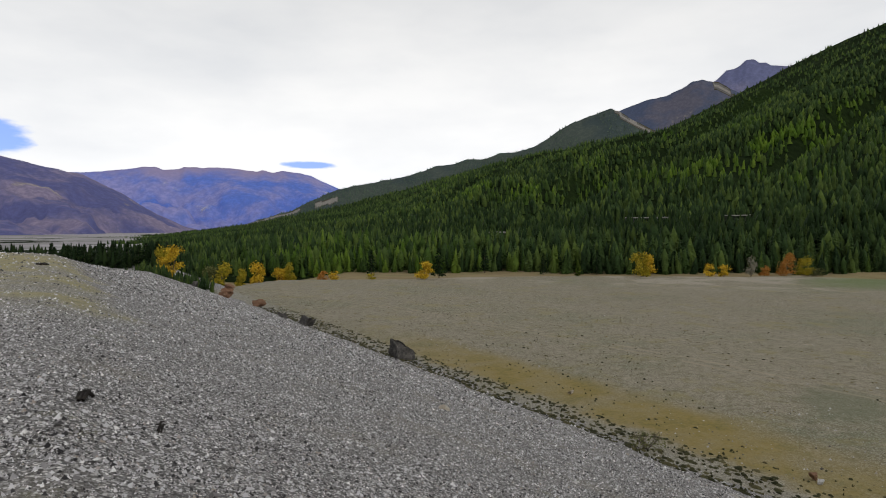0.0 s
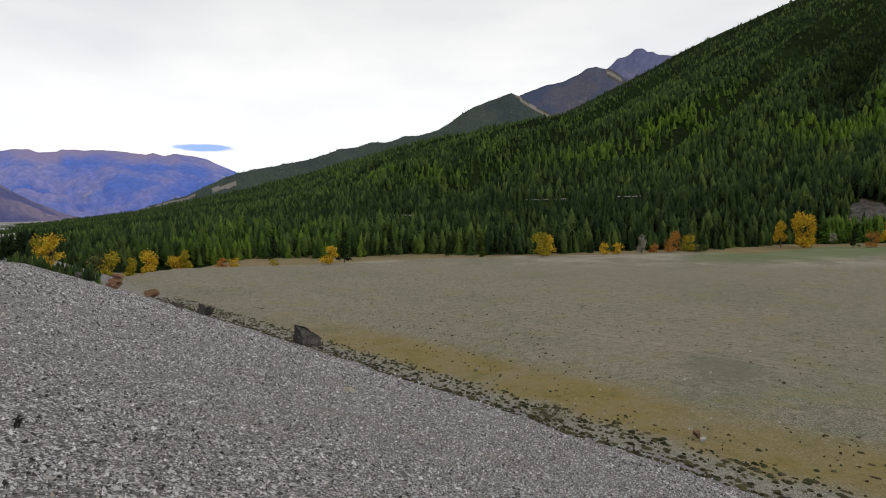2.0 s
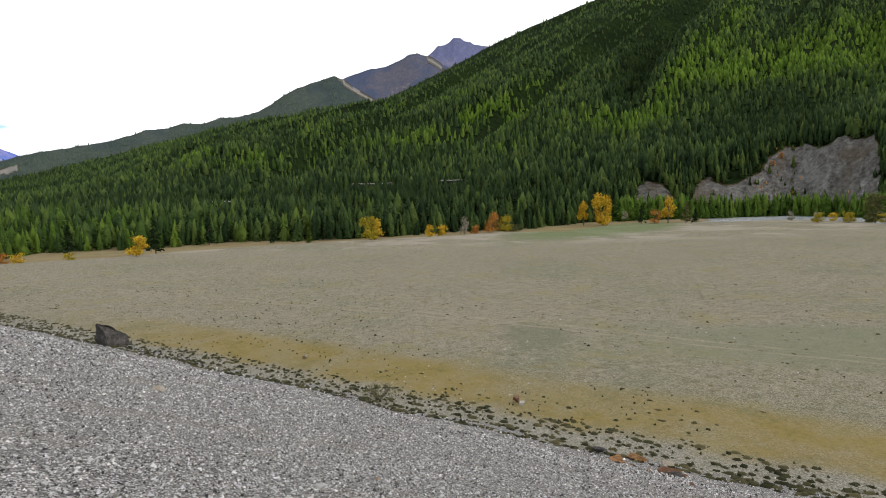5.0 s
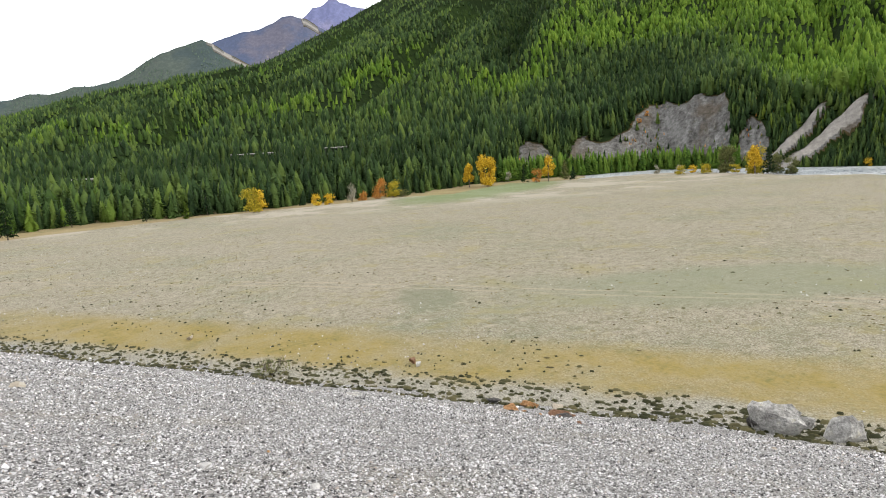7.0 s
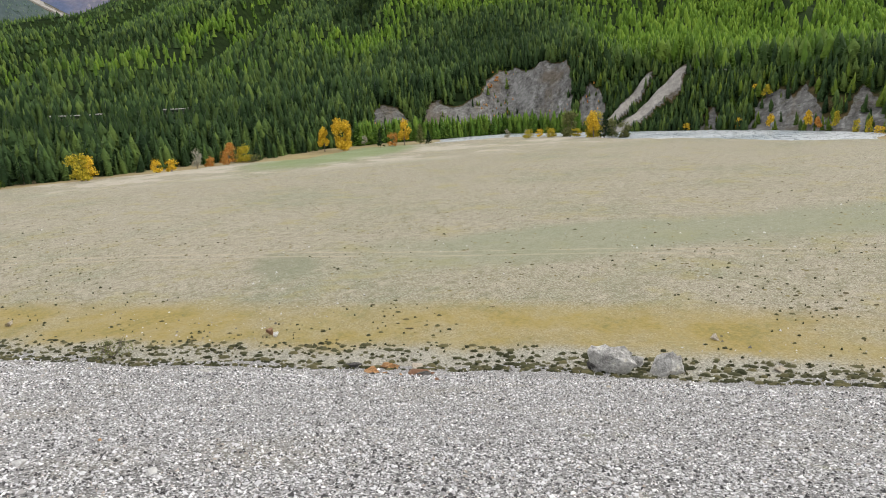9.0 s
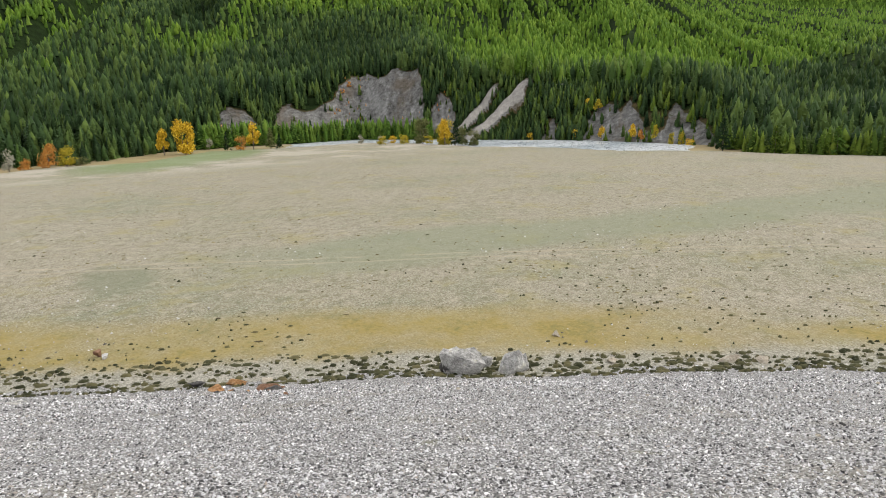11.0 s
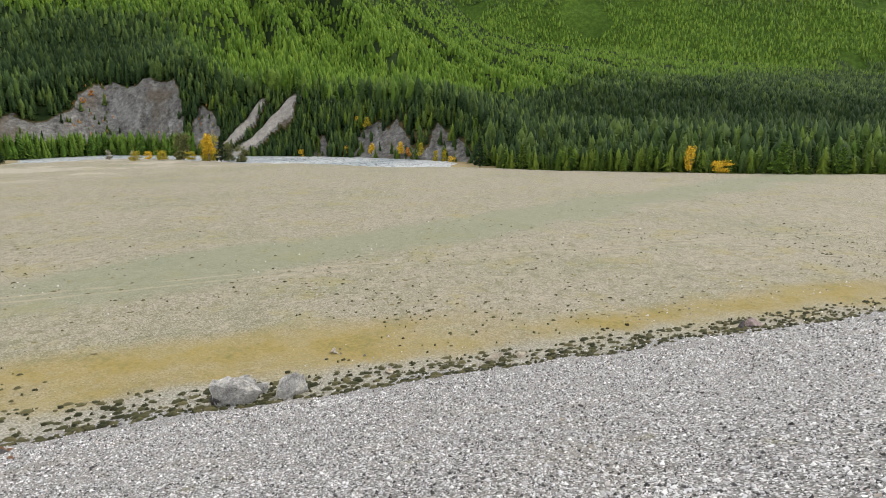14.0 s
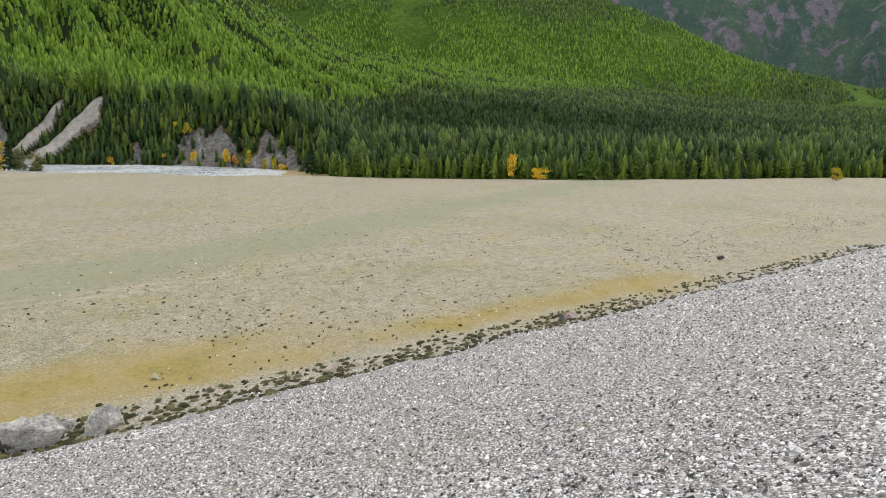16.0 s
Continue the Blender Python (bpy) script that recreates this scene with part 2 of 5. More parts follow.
    for off in (-0.75, 0.75):
        d = m.math("SUBTRACT", m.math("ADD", s, m.math("MULTIPLY", m.math("POWER", m.math("SUBTRACT", l, 12.0), 2.0), 0.0012)), 50.2 + off)
        r = m.range(m.math("ABSOLUTE", m.math("ADD", d, m.math("MULTIPLY_ADD", m.noise(p, 0.15, 2.0), 1.2, -0.6))), 0.12, 0.3, 1.0, 0.0)
        ruts = r if ruts is None else m.math("MAXIMUM", ruts, r)
    base = m.mix(m.math("MULTIPLY", ruts, m.range(mid, 0.38, 0.55, 0.1, 0.45)), base, (0.36, 0.30, 0.22))
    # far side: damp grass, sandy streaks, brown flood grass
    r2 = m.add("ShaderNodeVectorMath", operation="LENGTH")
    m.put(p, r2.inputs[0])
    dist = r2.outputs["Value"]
    north = m.dot(p, (0.35, 0.94, 0))
    streak = m.noise(p, 0.05, 6.0, 0.7)
    sand = m.math("MULTIPLY", m.range(north, 128.0, 150.0), m.range(streak, 0.48, 0.56))
    base = m.mix(m.math("MULTIPLY", sand, 0.5), base, (0.42, 0.38, 0.32))
    gx, gy = m.math("SUBTRACT", m.dot(p, (0.86, 0.5, 0)), 190.0), m.math("SUBTRACT", m.dot(p, (-0.5, 0.86, 0)), 70.0)
    gr = m.math("SQRT", m.math("ADD", m.math("POWER", m.math("DIVIDE", gx, 60.0), 2.0), m.math("POWER", m.math("DIVIDE", gy, 22.0), 2.0)))
    base = m.mix(m.range(m.math("ADD", gr, m.math("MULTIPLY_ADD", streak, 0.8, -0.4)), 0.6, 1.1, 0.75, 0.0), base, (0.13, 0.18, 0.065))
    z = m.add("ShaderNodeSeparateXYZ")
    m.put(p, z.inputs[0])
    low = m.range(z.outputs[2], -0.42, -0.2, 1.0, 0.0)
    flood = m.ramp(m.noise(p, 0.08, 5.0, 0.65), (0.35, (0.20, 0.15, 0.07)), (0.55, (0.27, 0.21, 0.10)), (0.7, (0.17, 0.16, 0.07)))
    base = m.mix(m.math("MULTIPLY", m.math("MULTIPLY", low, 0.9), m.range(dist, 230.0, 330.0, 1.0, 0.0)), base, flood)
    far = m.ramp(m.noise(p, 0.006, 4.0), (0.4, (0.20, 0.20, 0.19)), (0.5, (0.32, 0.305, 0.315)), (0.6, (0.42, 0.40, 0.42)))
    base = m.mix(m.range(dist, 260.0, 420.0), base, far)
    h = m.math("ADD", m.math("MULTIPLY", peb.outputs["Distance"], -0.7), m.math("MULTIPLY", small, 1.2))
    return m.done(base, h, 0.6, 0.05)


def mountain_material(name, low, high, rock, scree=0.6, scale=0.01, bare=False, top=None, soft=1.0, pale=((0.17, 0.16, 0.145), (0.33, 0.31, 0.285))):
    """Wooded or grassy mountainside: two tones in stands, of growth and of far haze, bare rock by slope noise."""
    m = Nodes(name, 0.95, 0.03)
    p = m.pos()
    stand, tuft = m.noise(p, scale, 5.0, 0.6), m.noise(p, scale * 14, 5.0, 0.7)
    col = m.mix(m.range(stand, 0.42, 0.6), low, high)
    dark = tuple(c * 0.55 for c in low)
    col = m.mix(m.range(tuft, 0.40, 0.65, 0.75 * soft, 0.0), col, dark)
    chute = m.add("ShaderNodeMapping")
    m.put(p, chute.inputs[0])
    chute.inputs["Scale"].default_value = (1.0, 1.0, 0.25)
    rk = m.noise(chute.outputs[0], scale * 2.2, 6.0, 0.6)
    rockcol = m.ramp(tuft, (0.35, tuple(c * 0.6 for c in rock)), (0.6, rock), (0.75, tuple(min(1, c * 1.35) for c in rock)))
    col = m.mix(m.range(rk, scree, scree + 0.08), col, rockcol)
    if bare:
        a = m.add("ShaderNodeAttribute", attribute_name="bare")
        axes, round_at, down = m.add("ShaderNodeSeparateXYZ"), m.add("ShaderNodeMath", operation="ARCTAN2"), m.add("ShaderNodeCombineXYZ")
        m.put(p, axes.inputs[0])
        m.put(axes.outputs[0], round_at.inputs[0])
        m.put(axes.outputs[1], round_at.inputs[1])
        m.put(m.math("MULTIPLY", round_at.outputs[0], 250.0), down.inputs[0])
        m.put(m.math("MULTIPLY", axes.outputs[2], 0.3), down.inputs[1])
        sn = m.math("ADD", m.math("MULTIPLY", m.noise(down.outputs[0], 0.4, 6.0, 0.65), 0.35), m.math("MULTIPLY", m.noise(p, 0.5, 8.0, 0.75), 0.65))
        lobes = m.math("ADD", m.math("MULTIPLY", m.noise(down.outputs[0], 0.09, 4.0, 0.6), 0.6), m.math("MULTIPLY", m.noise(p, 0.07, 4.0, 0.6), 0.4))
        bluff = m.ramp(sn, (0.38, (0.045, 0.043, 0.04)), (0.46, (0.10, 0.097, 0.092)), (0.54, (0.155, 0.152, 0.146)), (0.64, (0.29, 0.285, 0.276)))
        bluff = m.mix(m.range(lobes, 0.36, 0.46, 0.75, 0.0), bluff, m.ramp(sn, (0.38, (0.11, 0.11, 0.106)), (0.62, (0.27, 0.267, 0.26))))
        bluff = m.mix(m.range(lobes, 0.5, 0.6, 0.0, 0.8), bluff, m.ramp(sn, (0.38, (0.06, 0.05, 0.036)), (0.62, (0.15, 0.125, 0.098))))
        bluff = m.mix(m.range(m.noise(p, 0.35, 6.0, 0.7), 0.6, 0.68, 0.0, 0.7), bluff, (0.06, 0.065, 0.025))
        bluff = m.mix(m.range(a.outputs["Fac"], 1.2, 1.7), bluff, m.ramp(sn, (0.36, pale[0]), (0.5, tuple(0.5 * (u + v) for u, v in zip(*pale))), (0.62, pale[1])))
        col = m.mix(m.range(a.outputs["Fac"], 0.08, 0.22), col, m.ramp(sn, (0.38, (0.03, 0.032, 0.014)), (0.52, (0.06, 0.048, 0.022)), (0.65, (0.10, 0.07, 0.035))))
        col = m.mix(m.range(a.outputs["Fac"], 0.35, 0.6), col, bluff)
    if top:
        z = m.add("ShaderNodeSeparateXYZ")
        m.put(p, z.inputs[0])
        col = m.mix(m.range(m.math("MULTIPLY_ADD", stand, (top[1] - top[0]) * 1.5, z.outputs[2]), top[0] + (top[1] - top[0]) * 0.75, top[1] + (top[1] - top[0]) * 0.75, 0.0, 0.85), col, top[2])
    return m.done(col, m.math("ADD", tuft, rk), 0.8 * soft, 0.6 / (scale * 60))


def leaf_material(name, dark, mid, light, stand=None, rough=0.7):
    """Foliage that varies from clump to clump and, in a wood, from stand to stand."""
    m = Nodes(name, rough, 0.04)
    g = m.add("ShaderNodeNewGeometry")
    v = g.outputs["Random Per Island"]
    if stand:
        tone = m.add("ShaderNodeAttribute", attribute_name="tone").outputs["Fac"]
        grain = m.noise(g.outputs["Position"], 1.1, 3.0, 0.7)
        v = m.math("ADD", m.math("MULTIPLY_ADD", grain, 0.5, -0.25), m.math("ADD", m.math("MULTIPLY", tone, 0.85), m.math("MULTIPLY", v, 0.15)))
    col = m.ramp(v, (0.0, dark), (0.5, mid), (1.0, light))
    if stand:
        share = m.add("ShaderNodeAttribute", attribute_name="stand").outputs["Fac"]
        # share below zero darkens the needles: dense pine and painted slope shade
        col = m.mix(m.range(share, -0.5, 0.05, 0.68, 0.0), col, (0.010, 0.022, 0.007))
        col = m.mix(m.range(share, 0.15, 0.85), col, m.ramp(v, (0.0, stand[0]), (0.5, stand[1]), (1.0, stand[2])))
    return m.done(col)


def bark_material():
    m = Nodes("bark", 0.9)
    p = m.obj()
    return m.done(m.ramp(m.noise(p, 6.0, 5.0, 0.7), (0.35, (0.06, 0.045, 0.035)), (0.65, (0.20, 0.17, 0.14))), m.noise(p, 14.0), 0.6, 0.03)


def rock_material(name, dark, mid, light, lichen=(0.30, 0.28, 0.2)):
    m = Nodes(name, 0.9)
    p = m.obj()
    n, f = m.noise(p, 1.6, 6.0, 0.65), m.noise(p, 9.0, 8.0, 0.82)
    col = m.ramp(m.math("ADD", m.math("MULTIPLY", n, 0.45), m.math("MULTIPLY", f, 0.55)), (0.38, dark), (0.5, mid), (0.6, light))
    col = m.mix(m.range(m.noise(p, 3.0, 5.0, 0.7), 0.58, 0.7, 0.0, 0.6), col, lichen)
    return m.done(col, m.math("ADD", f, m.math("MULTIPLY", n, 1.5)), 0.9, 0.06)


def water_material():
    m = Nodes("river_water", 0.12, 0.5)
    p = m.pos()
    n = m.noise(p, 0.7, 4.0, 0.6)
    return m.done(m.ramp(m.noise(p, 0.05, 3.0), (0.4, (0.24, 0.275, 0.30)), (0.6, (0.42, 0.44, 0.46))), n, 0.12, 0.03, m.range(n, 0.4, 0.6, 0.25, 0.45))


GRAVEL, PLAIN, BARK, WATER = gravel_material(), plain_material(), bark_material(), water_material()
FOREST_FLOOR = mountain_material("forest_slope", (0.014, 0.025, 0.008), (0.024, 0.044, 0.010), (0.10, 0.09, 0.06), 0.8, 0.012, True)
# hill, shoulder and peak: bluish air haze is mixed into their colours
HILL = mountain_material("hazy_hill_slope", (0.062, 0.084, 0.086), (0.09, 0.110, 0.094), (0.20, 0.18, 0.155), 0.68, 0.006, True, soft=0.5)
CREST = mountain_material("hazy_mountain_heath", (0.085, 0.105, 0.17), (0.135, 0.13, 0.165), (0.25, 0.225, 0.22), 0.66, 0.005, True, soft=0.45)
PEAK = mountain_material("hazy_mountain_rock", (0.16, 0.175, 0.31), (0.23, 0.225, 0.34), (0.28, 0.26, 0.30), 0.6, 0.003, soft=0.6)
# air haze and the ribs' light and shade are mixed into these two
PURPLE = mountain_material("hazy_heath_slope", (0.125, 0.135, 0.31), (0.30, 0.255, 0.36), (0.36, 0.32, 0.34), 0.63, 0.003, soft=0.55)
BLUE = mountain_material("hazy_distant_slope", (0.13, 0.22, 0.68), (0.31, 0.31, 0.60), (0.55, 0.54, 0.68), 0.64, 0.0022, False, (290.0, 450.0, (0.34, 0.28, 0.42)), 0.5)
# blue-grey haze is mixed into this slope's greens and purple rock
RAVINE = mountain_material("hazy_ravine_slope", (0.045, 0.075, 0.062), (0.06, 0.095, 0.066), (0.125, 0.115, 0.135), 0.5, 0.0045, soft=0.6)
SPUR = mountain_material("spur_slope", (0.055, 0.10, 0.017), (0.08, 0.138, 0.02), (0.19, 0.17, 0.14), 0.72, 0.006)
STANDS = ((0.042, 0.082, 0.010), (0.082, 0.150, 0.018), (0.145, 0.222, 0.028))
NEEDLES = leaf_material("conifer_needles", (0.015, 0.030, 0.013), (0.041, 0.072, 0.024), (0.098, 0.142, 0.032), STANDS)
# needles paled and blued for the haze over the far hill
HILL_NEEDLES = leaf_material("hazy_hill_needles", (0.052, 0.08, 0.072), (0.075, 0.108, 0.085), (0.095, 0.133, 0.09), ((0.052, 0.085, 0.06), (0.08, 0.118, 0.072), (0.105, 0.143, 0.078)))
GOLD = leaf_material("golden_leaves", (0.26, 0.17, 0.015), (0.66, 0.42, 0.03), (0.86, 0.66, 0.08))
LIME = leaf_material("yellow_green_leaves", (0.16, 0.16, 0.02), (0.38, 0.32, 0.03), (0.60, 0.45, 0.05))
RUST = leaf_material("rusty_leaves", (0.30, 0.10, 0.02), (0.50, 0.22, 0.04), (0.55, 0.34, 0.12))
OLIVE = leaf_material("olive_leaves", (0.06, 0.075, 0.025), (0.13, 0.14, 0.05), (0.22, 0.22, 0.09))
PALE = leaf_material("pale_willow_leaves", (0.20, 0.21, 0.17), (0.34, 0.33, 0.27), (0.42, 0.38, 0.26))


# ---- the lie of the land ----
def table(*pairs):
    xs, ys = [a for a, b in pairs], [b for a, b in pairs]
    return lambda a: np.interp(a, xs, ys)


def smooth(v, a, b):
    k = np.clip((v - a) / (b - a), 0, 1)
    return k * k * (3 - 2 * k)


def lattice(seed):
    return np.random.default_rng(seed).random((256, 256))


LATTICES = [lattice(k) for k in range(8)]


def field(x, y, scale, seed=0, octaves=4):
    """Smooth value noise on the plane, about -1 to 1; scale is the size of its largest waves in metres."""
    total, amp, norm = 0.0, 1.0, 0.0
    for o in range(octaves):
        g = LATTICES[(seed + o) % 8]
        u, v = x / scale + 17.3 * o + 5.1 * seed, y / scale - 9.7 * o + 3.3 * seed
        iu, iv = np.floor(u).astype(int), np.floor(v).astype(int)
        fu, fv = u - iu, v - iv
        fu, fv = fu * fu * (3 - 2 * fu), fv * fv * (3 - 2 * fv)
        a, b = g[iu % 256, iv % 256], g[(iu + 1) % 256, iv % 256]
        c, d = g[iu % 256, (iv + 1) % 256], g[(iu + 1) % 256, (iv + 1) % 256]
        total = total + amp * ((a * (1 - fu) + b * fu) * (1 - fv) + (c * (1 - fu) + d * fu) * fv * 1.0)
        norm, amp, scale = norm + amp, amp * 0.5, scale * 0.5
    return 2.0 * total / norm - 1.0


# by bearing from the look-out: how far the plain reaches, and where the wood begins
PLAIN_EDGE = table((-180, 150), (-40, 125), (-24, 124), (-21.3, 126), (-19.4, 132), (-17.1, 144), (-14.3, 153), (-9.6, 151), (-4, 148), (1, 152), (11, 162), (25, 173), (30, 183), (36, 183), (41, 222), (47, 226), (51, 238), (54, 245), (58, 234), (61, 216), (64, 201),
                   (70, 190), (77, 172), (82, 173), (88, 164), (93, 158), (107, 161), (113, 168), (122, 184), (133, 222), (145, 240), (180, 150))
FOOT = table((-180, 300), (-60, 300), (-35, 250), (-24, 205), (-16, 176), (-7, 180), (-2, 172), (6, 185), (11, 176), (21, 182), (27, 195), (31, 194), (38, 236), (42, 258), (47, 268), (54, 294),
             (60, 272), (64, 256), (69, 248), (73, 239), (77, 224), (83, 203), (88, 170), (93, 162), (101, 163), (107, 166), (113, 173), (122, 189), (133, 228), (150, 260), (180, 300))
SKYLINE = table((-60, 0.2), (-25, 0.1), (-18, 0.25), (-10, 1.9), (-4, 3.5), (3.4, 5.6), (11, 7.0), (19, 8.3), (25, 10.95), (29, 12.8), (33, 14.35), (38, 15.9), (41, 16.4), (50, 17.2),
                (70, 16.5), (78, 13.2), (82, 10.5), (86, 7.8), (90, 6.9), (100, 5.6), (110, 4.4), (120, 3.0), (132, 2.0), (160, 1.5))
BLUFF = table((36, 0), (41, 9), (44, 15), (46, 12), (50, 17), (53, 25), (57, 27), (61, 28), (63, 20), (65, 16), (69, 20), (72, 14), (76, 13), (79, 16), (84, 11), (87, 3), (90, 0))
CREST_AT = 1500.0


def rise(d):
    return 0.114 * d + 0.000158 * d * d


# spurs and gullies of the upper slope: bearing by distance, half width in degrees, height
SPURS = ((table((600, 28.6), (715, 30.6), (860, 34.0), (1010, 36.0), (1160, 40.0), (1350, 44.0)), 1.3, 26.0),
         (table((600, 40.6), (630, 41.4), (780, 42.6), (1010, 44.8), (1170, 47.2), (1400, 50.0)), 1.5, -30.0),
         (table((560, 43.2), (620, 43.8), (815, 46.0), (1000, 49.0), (1150, 50.4), (1400, 53.0)), 1.6, 26.0),
         (table((600, 25.0), (700, 28.1), (830, 32.0), (940, 34.2), (1100, 38.2), (1350, 42.0)), 1.3, -20.0))
SCARS = ((63.2, 69.3, 0.95), (62.1, 66.2, 0.6))  # pale spurs running up the bluff, from bearing to bearing


def scar_line(a, b, d):
    return a + (b - a) * np.clip(d, -4, 42) / 38


def slope_height(az, r):
    """Height of the near mountainside, by bearing and distance."""
    foot = FOOT(az)
    top = CREST_AT * np.tan(np.radians(SKYLINE(az))) + EYE
    d = np.maximum(r - foot, 0)
    x, y = r * np.sin(np.radians(az)), r * np.cos(np.radians(az))
    z = -1.6 + (top + 1.6) * rise(d) / rise(CREST_AT - foot) * smooth(az, -27, -17)
    bl = BLUFF(az) * (1 + 0.1 * field(x, y, 22, 2, 3))
    rib = 1 - np.abs(field(az * 5 + 1.5 * field(x, y, 30, 6, 2), r * 0.06, 9.0, 2, 3))
    bl = bl * (0.92 + 0.1 * rib ** 2)
    z = z - 1.5 * (1 - smooth(az, -27, -21))
    for a, b, wide in SCARS:
        z = z + 3.6 * np.exp(-((az - scar_line(a, b, d)) / (wide * 1.15)) ** 4) * smooth(d, 0, 12) * (1 - smooth(d, 38, 60))
    z = z + bl * smooth(d + 4 * field(x, y, 20, 1, 3) - 5.0 * rib, 0, 44) * (1 - 0.55 * smooth(d, 60, 330))
    lean = az - 0.026 * (r - 500) * np.tanh((60 - az) / 14)
    gully = 1 - 2.2 * np.abs(field(lean * 8 + 10 * field(x, y, 260, 5, 2), r * 0.03, 60, 3, 4))
    z = z + gully * 42 * (1 - 0.6 * smooth(az, 70, 80)) * smooth(d, 120, 600) * (1 - smooth(r, 1150, 1480)) * smooth(SKYLINE(az), 2, 8)
    for line, half, high in SPURS:
        z = z + high * np.exp(-((az - line(r)) / half) ** 2) * smooth(r, 560, 760) * (1 - smooth(r, 1250, 1480))
    return z + field(x, y, 60, 4, 3) * 2.2 * smooth(d, 10, 120)


# how far up from the river the scree of the bluff and the grey crags reach, by bearing
BARE_TOP = table((40.0, -8), (41.0, 18), (42.3, 38), (44.2, 36), (45.5, 16), (46.0, 8), (46.4, 22), (47.0, 35), (48.5, 36), (50.1, 31), (51.7, 36), (53.0, 41), (55.0, 45), (58.0, 47), (59.5, 45), (59.9, 16), (60.2, 12), (61.2, 34), (62.3, 30), (62.8, 4), (63.0, -8),
                 (70.0, -8), (70.6, 16), (71.3, 26), (71.8, 4), (72.6, -8), (73.4, -8), (74.4, 24), (76.1, 36), (77.0, 30), (77.9, 36), (78.8, 24), (79.6, 16), (80.6, 18), (81.6, 34), (82.6, 30), (83.2, 24), (83.6, 32), (84.8, 18), (85.4, -8))


def bareness(az, r):
    """Where the river has cut the slope down to bare scree."""
    d = r - FOOT(az)
    x, y = r * np.sin(np.radians(az)), r * np.cos(np.radians(az))
    line = az
    az = az + 0.4 * field(x, y, 8, 7, 3)
    top = BARE_TOP(az) - 1 + 8 * field(x, y, 8, 3, 4)
    win = smooth(top, 0, 6) * smooth(d, 7 - 6 * smooth(az, 60, 64), 11 - 6 * smooth(az, 60, 64)) * (1 - smooth(d, top - 3, top + 2))
    soil = 0.25 * smooth(az, 69, 72) * (1 - smooth(az, 84, 86.5)) * (1 - smooth(d + 12 * field(x, y, 20, 3, 3), 26, 40))
    win = np.maximum(win, soil)
    win = win * np.clip(1.45 + 0.9 * field(x, y, 9, 6, 3), 0, 1)
    for a, b, wide in SCARS:
        win = np.maximum(win, 2.0 * (1 - smooth(np.abs(line - scar_line(a, b, d)) / (0.75 + 0.5 * smooth(d, 4, 30)) + 0.75 * wide * field(x, y, 7, 3, 4), wide * 0.55, wide * 0.85)) * smooth(d, -2, 3) * (1 - smooth(d, 36, 41)))
    return win


def ground_height(az, r):
    x, y = r * np.sin(np.radians(az)), r * np.cos(np.radians(az))
    edge = PLAIN_EDGE(az) + 2.5 * field(x, y, 18, 2, 2)
    z = 0.16 * field(x, y, 22, 0, 4) + 0.05 * field(x, y, 4, 3, 3)
    z = z + 0.3 * np.exp(-((x + 44) ** 2 + (y - 132) ** 2) / 260.0)
    river = smooth(az + 1.2 * field(x, y, 15, 6, 2), 46, 50) * (1 - smooth(az + 1.2 * field(x, y, 15, 6, 2), 79.5, 87))
    return np.where(r < 450, z - (0.5 + 0.7 * river + 2.6 * (1 - smooth(az, -16, -8))) * smooth(r, edge, edge + 7), -2.2 + 0 * r)


def sheet(name, az, rows, material, kind_label, extra=None, parent=None):
    """A smooth surface over bearings az and distances; rows is a list of (distance, height) arrays over az."""
    n, k = len(az), len(rows)
    a = np.radians(az)
    co = np.empty((k, n, 3))
    for i, (r, z) in enumerate(rows):
        co[i, :, 0], co[i, :, 1], co[i, :, 2] = r * np.sin(a), r * np.cos(a), z
    i, j = np.meshgrid(np.arange(k - 1), np.arange(n - 1), indexing="ij")
    q = np.stack([i * n + j, i * n + j + 1, (i + 1) * n + j + 1, (i + 1) * n + j], -1).reshape(-1, 4)[:, ::-1]
    ob = mesh_object(name, co.reshape(-1, 3), q, material, True)
    if extra is not None:
        at = ob.data.attributes.new("bare", "FLOAT", "POINT")
        at.data.foreach_set("value", np.ascontiguousarray(extra, dtype=np.float32).ravel())
    return tagged(ob, *kind_label)


def mesh_object(name, co, faces, material, smoothed=False, parent=None):
    """A mesh object from arrays of corners and faces that all have the same number of sides."""
    me = bpy.data.meshes.new(name)
    faces = np.asarray(faces)
    me.vertices.add(len(co))
    me.vertices.foreach_set("co", np.ascontiguousarray(co, dtype=np.float32).ravel())
    me.loops.add(faces.size)
    me.loops.foreach_set("vertex_index", np.ascontiguousarray(faces, dtype=np.int32).ravel())
    me.polygons.add(len(faces))
    me.polygons.foreach_set("loop_start", np.arange(0, faces.size, faces.shape[1], dtype=np.int32))
    me.update(calc_edges=True)
    if smoothed:
        me.polygons.foreach_set("use_smooth", np.ones(len(faces), dtype=bool))
    me.materials.append(material)
    ob = new(name, me)
    if parent is not None:
        ob.parent = parent
    return ob


VIEW = np.concatenate([np.arange(-180, -46, 3.0), np.arange(-46, 146, 0.5), np.arange(146, 180.5, 3.0)])
VIEW[-1] = 180.0

# the plain, the river bed and the valley floor out to the horizon
radii = np.concatenate([[0.5], np.geomspace(14, 450, 140), np.geomspace(480, 4900, 14)])
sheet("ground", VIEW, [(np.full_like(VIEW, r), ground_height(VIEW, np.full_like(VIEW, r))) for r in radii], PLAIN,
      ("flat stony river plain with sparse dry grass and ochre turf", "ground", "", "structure"))

